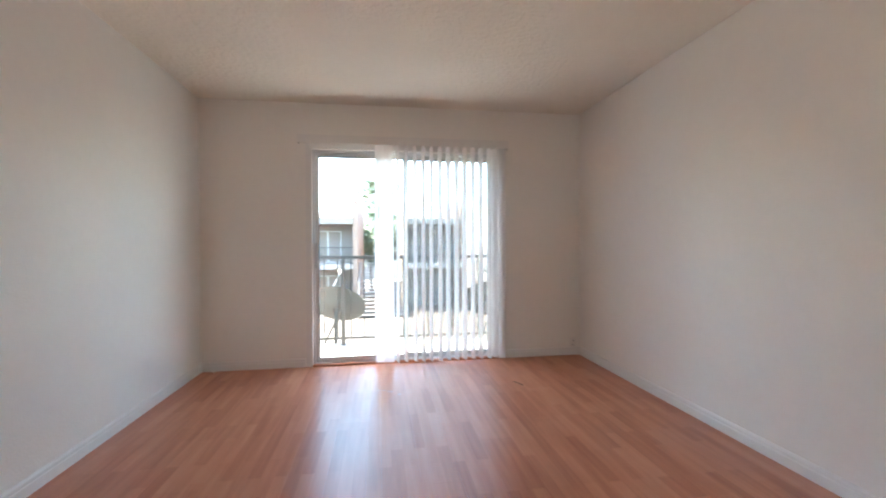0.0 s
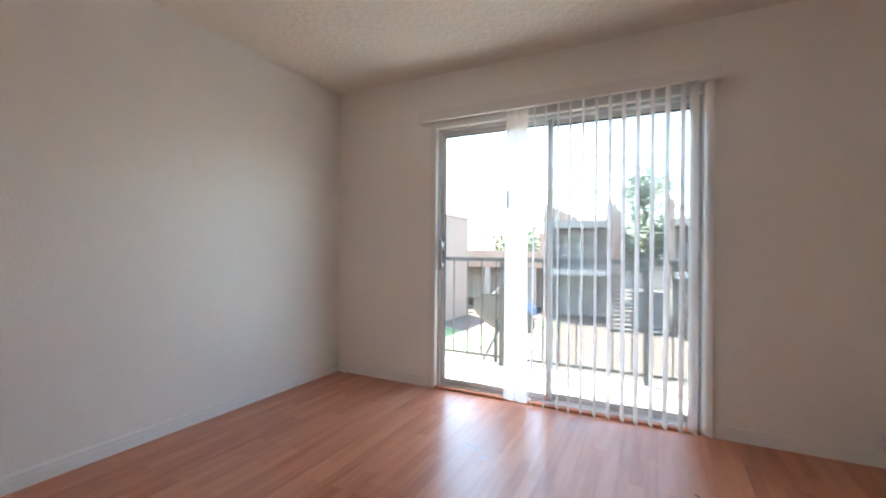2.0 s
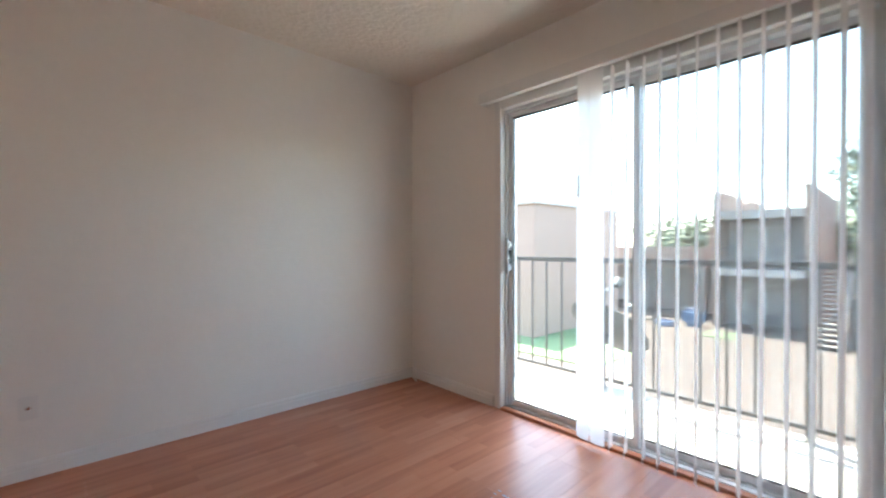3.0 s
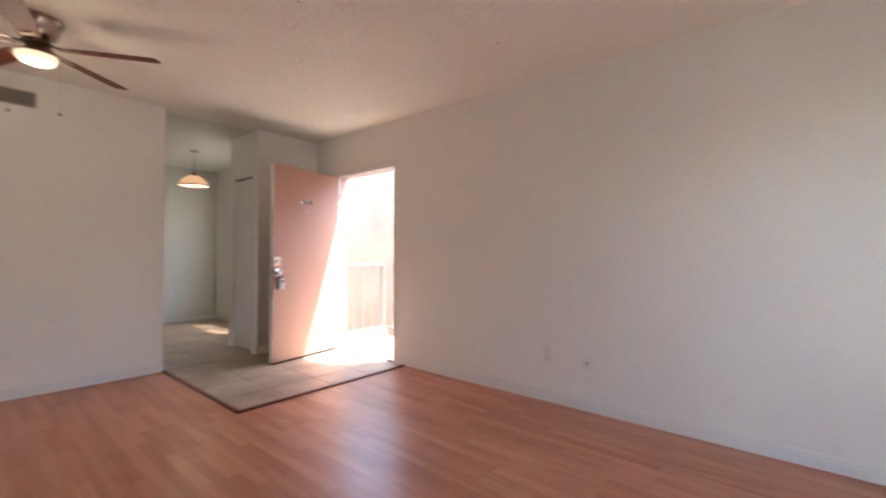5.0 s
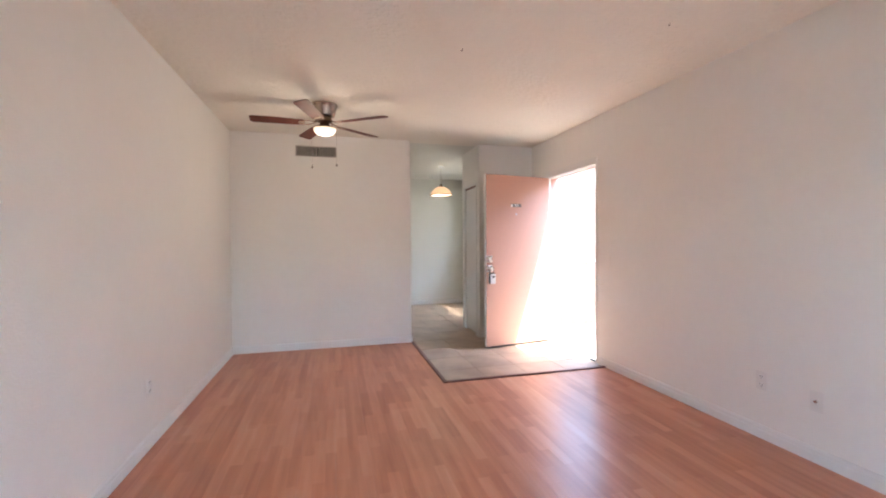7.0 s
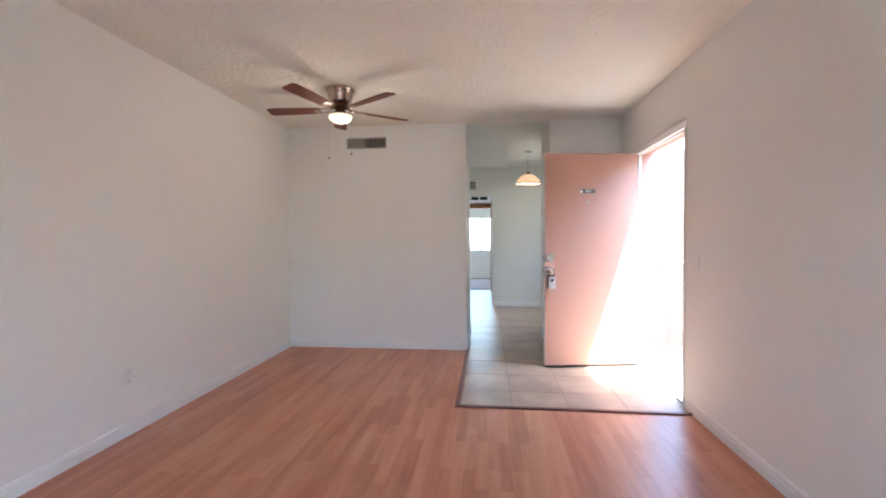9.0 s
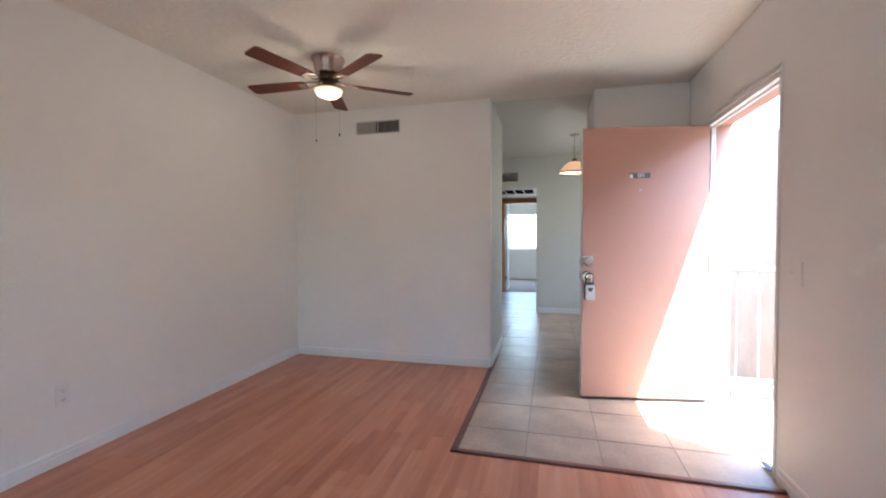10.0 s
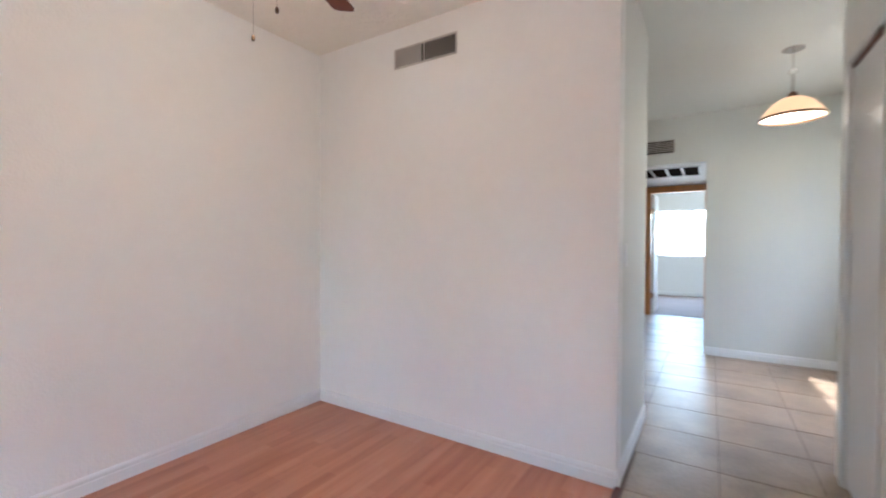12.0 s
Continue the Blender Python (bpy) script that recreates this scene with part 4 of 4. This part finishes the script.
wf = part("window_frame", boxes(((0, -2.3, 3.95), (0.04, -2.26, 4.9)), ((0, -1.1, 3.95), (0.04, -1.06, 4.9)), ((0, -2.26, 4.86), (0.04, -1.1, 4.9)), ((0, -2.26, 3.95), (0.04, -1.1, 3.99))), ALU, nb)
part("blind", boxes(*[((0.004, -2.26, 4.0 + 0.05 * i), (0.02, -1.1, 4.04 + 0.05 * i)) for i in range(17)]), STUCCOW, wf, "pale slatted blind")
rb = thing("rear_building", (2, -27, GZ), "pale building behind the bedroom window", "building")
block("wall", (-14, -6, 0), (14, 0, 5.2), STUCCOW, rb)
for i in range(6):
    part("window_frame", boxes(((-6 + 2 * i, 0, 3.6), (-5 + 2 * i, 0.05, 4.6))), GREY, rb)

fence = thing("wooden_fence", (-4, -20.5, GZ), "weathered pale grey upright board fence behind the bedroom window", "fence")
FENCE = mat("weathered_board", (0.3, 0.27, 0.25), 0.9, vary=0.2, scale=4)
fme = mesh_of("board", boxes(((0, 0, 0), (0.17, 0.03, 4.0)), bevel=0.006), FENCE)
for i in range(60):
    o = new("board", fme)
    o.parent, o.location = fence, (i * 0.2, 0, 0)
part("rail", boxes(((0, -0.05, 0.6), (12, -0.001, 0.7)), ((0, -0.05, 3.2), (12, -0.001, 3.3))), FENCE, fence)


for pts in (((-10.5, 10.5), (-3.9, 10.8), (-3.9, 14.6), (-9.5, 17.8)), ((-3.2, 19.0), (-2.0, 19.0), (-2.0, 20.5), (-3.2, 20.5))):
    bm = B()
    face = bm.faces.new([bm.verts.new((x, y, GZ + 0.004)) for x, y in pts])
    up = bmesh.ops.extrude_face_region(bm, geom=[face])
    bmesh.ops.translate(bm, vec=(0, 0, 0.035), verts=[v for v in up["geom"] if isinstance(v, bmesh.types.BMVert)])
    setting("lawn", bm, LAWN, "patch of bright green lawn")


lb = thing("low_building", (2, 48, GZ), "low cream building seen through the gap", "building")
block("wall", (-7, 0, 0), (7, 5, 2.9), STUCCOW, lb)
for i in range(6):
    part("window_frame", boxes(((-6 + 2.1 * i, -0.06, 1.3), (-4.9 + 2.1 * i, -0.005, 2.3))), DARKREC, lb)
block("band", (-7.1, -0.3, 2.9), (7.1, 5, 3.3), STUCCOG, lb)


def clutter(name, at, kind, label, category):
    t = thing(name, (*at, GZ), label, category)
    if kind == "table":
        part("top", rod(B(), (0, 0, 0.7), (0, 0, 0.74), 0.55, seg=20), GREY, t)
        bm = B()
        for i in range(4):
            rod(bm, (0, 0, 0.68), (0.4 * math.cos(i * 1.57), 0.4 * math.sin(i * 1.57), 0), 0.02)
        part("legs", bm, BLACK, t)
    elif kind == "chair":
        part("seat", boxes(((-0.25, -0.25, 0.4), (0.25, 0.25, 0.44)), bevel=0.02), BLACK, t)
        part("backrest", boxes(((-0.25, 0.22, 0.44), (0.25, 0.26, 0.95)), bevel=0.02), BLACK, t)
        bm = B()
        for x in (-0.22, 0.22):
            for y in (-0.22, 0.22):
                rod(bm, (x, y, 0), (x, y, 0.4), 0.018)
        part("legs", bm, BLACK, t)
    elif kind == "pool":
        part("wall", lathe(B(), ((0.9, 0), (0.98, 0.05), (0.95, 0.15), (0.99, 0.3), (0.92, 0.32), (0.88, 0.1), (0.0, 0.08))), BLUE, t, "", True)
    elif kind == "box":
        part("body", boxes(((-0.8, -0.5, 0), (0.8, 0.5, 1.3)), bevel=0.05), BOXDARK, t)
        part("lid", boxes(((-0.85, -0.55, 1.3), (0.85, 0.55, 1.4)), bevel=0.04), BOXDARK, t)
    elif kind == "tarp":
        part("sheet", boxes(((-0.5, -0.3, 0), (0.5, 0.3, 0.9)), bevel=0.2), BLUE, t)
    return t


clutter("patio_table", (-7.2, 21.6), "table", "round grey patio table by the shaded patios", "table")
clutter("patio_chair", (-8.2, 21.8), "chair", "black patio chair beside the round table", "chair")
clutter("patio_chair", (-6.3, 21.9), "chair", "black patio chair beside the round table", "chair")
clutter("paddling_pool", (-5.3, 20.6), "pool", "faded blue paddling pool on the courtyard ground", "pool").scale = (0.45, 0.45, 0.8)
clutter("covered_stack", (-4.2, 21.4), "tarp", "stack under a blue tarpaulin beside the apartment unit", "tarpaulin")
clutter("storage_box", (2.25, 20.3), "box", "dark grey tall utility box beside the outdoor stairs", "box").scale = (0.72, 0.9, 1.45)
clutter("patio_chair", (-1.0, 21.2), "chair", "black patio chair outside the lower patio", "chair")

# ---- trees ----
def tree(at, height, spread, seed, label, leaves=1500, base=0.35):
    """A tapered trunk, limbs, and many small leaf blades in clumps with gaps."""
    R = random.Random(seed)
    t = thing("tree", at, label, "tree")
    bm = B()
    top = Vector((R.uniform(-0.3, 0.3), R.uniform(-0.3, 0.3), height * 0.75))
    rod(bm, (0, 0, 0), top, height * 0.022, height * 0.008)
    tips = []
    for i in range(15):
        s = R.uniform(base, 0.95)
        p = top * s
        a = R.uniform(0, 6.28)
        q = p + Vector((math.cos(a) * spread * R.uniform(0.3, 1), math.sin(a) * spread * R.uniform(0.3, 1), height * R.uniform(0.06, 0.3)))
        rod(bm, p, q, height * 0.008, height * 0.002, seg=6)
        tips += [q, (p + q) / 2 + Vector((0, 0, 0.3))]
    part("trunk", bm, BARK, t)
    vs, fs = [], []
    for i in range(leaves):
        c = R.choice(tips)
        p = Vector((R.gauss(c.x, spread * 0.2), R.gauss(c.y, spread * 0.2), R.gauss(c.z, spread * 0.17)))
        u = Vector((R.uniform(-1, 1), R.uniform(-1, 1), R.uniform(-1, 1))).normalized()
        v = u.orthogonal().normalized()
        s = R.uniform(0.11, 0.25)
        k = len(vs)
        vs += [p - u * s, p + v * s * 0.5, p + u * s, p - v * s * 0.5]
        fs.append((k, k + 1, k + 2, k + 3))
    me = bpy.data.meshes.new("crown")
    me.from_pydata([tuple(v) for v in vs], [], fs)
    me.materials.append(LEAF)
    c = new("crown", me)
    c.parent = t


tree((1.7, 38, GZ), 13, 3.0, 1, "tall airy green tree behind the gap", 1800, 0.5)
tree((3.4, 34, GZ), 8, 3.0, 2, "broad green tree behind the buildings", 2600, 0.3)
tree((0.9, 34, GZ), 6.5, 2.2, 3, "green tree behind the outdoor stairs", 1600, 0.3)
tree((-8, 34, GZ), 6.5, 3.0, 4, "green tree behind the low building", 1800, 0.3)
tree((-13, 40, GZ), 7, 3.5, 5, "green tree far behind the low building", 1600, 0.3)


# ---- small things on the floor ----
sc = B()
pts = [(2.755, -0.83), (2.735, -0.8), (2.728, -0.77), (2.705, -0.735)]
for a, b in zip(pts, pts[1:]):
    rod(sc, (*a, 0.002), (*b, 0.002), 0.003, seg=6)
s = thing("loose_cord", (0, 0, 0), "short dark cord scrap lying on the laminate floor", "scrap")
part("cord", sc, BLACK, s)
s = thing("floor_scuff", (1.665, -0.82, 0), "small dried paint scuffs on the laminate floor near the sliding door", "scuff")
R = random.Random(12)
for i in range(9):
    bm = B()
    a, b, c = R.uniform(-0.09, 0.09), R.uniform(-0.07, 0.07), R.uniform(0.006, 0.016)
    box(bm, (a, b, 0.0002), (a + c * 1.6, b + c * 0.7, 0.0012), 0.0003)
    part("fleck", bm, GREY, s)
s = thing("coax_stub", (0.05, -0.05, 0), "short white cable stub lying in the corner by the baseboard", "cable")
bm = B()
pts = [(-0.03, 0.03, 0.02), (0.0, 0.0, 0.03), (0.05, -0.015, 0.022), (0.09, -0.02, 0.01)]
for a, b in zip(pts, pts[1:]):
    rod(bm, a, b, 0.007, seg=8)
part("cable", bm, PLATE, s)

for x, y in ((1.75, -3.25), (0.69, -2.66)):
    hk = thing("ceiling_hook", (x, y, H), "tiny dark wire hook screwed into the ceiling", "hook")
    hk.scale = (0.55, 0.55, 0.55)
    bm = rod(B(), (0, 0, 0), (0, 0, -0.02), 0.003, seg=6)
    rod(bm, (0, 0, -0.02), (0.01, 0, -0.03), 0.003, seg=6)
    rod(bm, (0.01, 0, -0.03), (0.018, 0, -0.018), 0.003, seg=6)
    part("wire", bm, BRONZE, hk)

# ---- floor pieces, last ----
fl = tagged(new("floor"), "reddish laminate floor with printed narrow strips", kind="structure")
PW, PL, G = 0.192, 1.21, 0.0006
R = random.Random(9)
cache = {}


def plank(x0, x1, y0, y1):
    key = (round(x1 - x0, 3), round(y1 - y0, 3))
    if key not in cache:
        bm = boxes(((0, 0, -0.008), (key[0] - G, key[1] - G, 0)))
        cache[key] = mesh_of("plank", bm, LAM)
    o = new("plank", cache[key])
    o.parent, o.location = fl, (x0, y0, 0)


row = 0
x = 0.0
while x < W:
    x1 = min(x + PW, W)
    if x1 - x > 0.004:
        lo = YB if x >= TX - 0.05 else TY
        if x < TX < x1 - 0.01:
            x1 = TX
        y = lo - [0.0, 0.4, 0.8, 0.23, 0.63][row % 5]
        while y < -0.001:
            a, b = max(y, lo), min(y + PL, 0.0)
            if b - a > 0.01:
                plank(x, x1, a, b)
            y += PL
        row += 1
    x = x1
setting("trim_threshold", boxes(((0.0, TY - 0.035, -0.008), (TX + 0.035, TY, 0.012)), ((TX, YB, -0.008), (TX + 0.035, TY - 0.035, 0.012)), bevel=0.004), THRESH, "dark reducer strip between laminate and tile")

tf = tagged(new("floor_tile"), "beige ceramic tile floor of the entry and passage", kind="structure")
part("grout_bed", boxes(((0, YF, -0.01), (W, TY - 0.036, -0.003))), GROUT, tf, "brownish grout bed")
TS = 0.41
x = -TS
tc = {}
while x < W:
    y = -5.34 + 3 * TS
    while y > YH - 0.1:
        a, b, c, d = max(x, 0), min(x + TS, W), max(y - TS, YH - 0.1), min(y, TY - 0.036)
        if a >= TX - 0.01:
            d = min(d, YB - 0.12)
        elif d > YB - 0.12 and b > TX:
            b = TX - 0.001
        if b - a > 0.01 and d - c > 0.01:
            key = (round(b - a, 3), round(d - c, 3))
            if key not in tc:
                tc[key] = mesh_of("tile", boxes(((0.002, 0.002, -0.009), (key[0] - 0.002, key[1] - 0.002, 0)), bevel=0.0015), TILE)
            o = new("tile", tc[key])
            o.parent, o.location = tf, (a, c, 0)
        y -= TS
    x += TS
setting("floor_bedroom", boxes(((0, YF, -0.003), (W, YH - 0.1, 0.004))), CARPET, "pale bedroom floor")
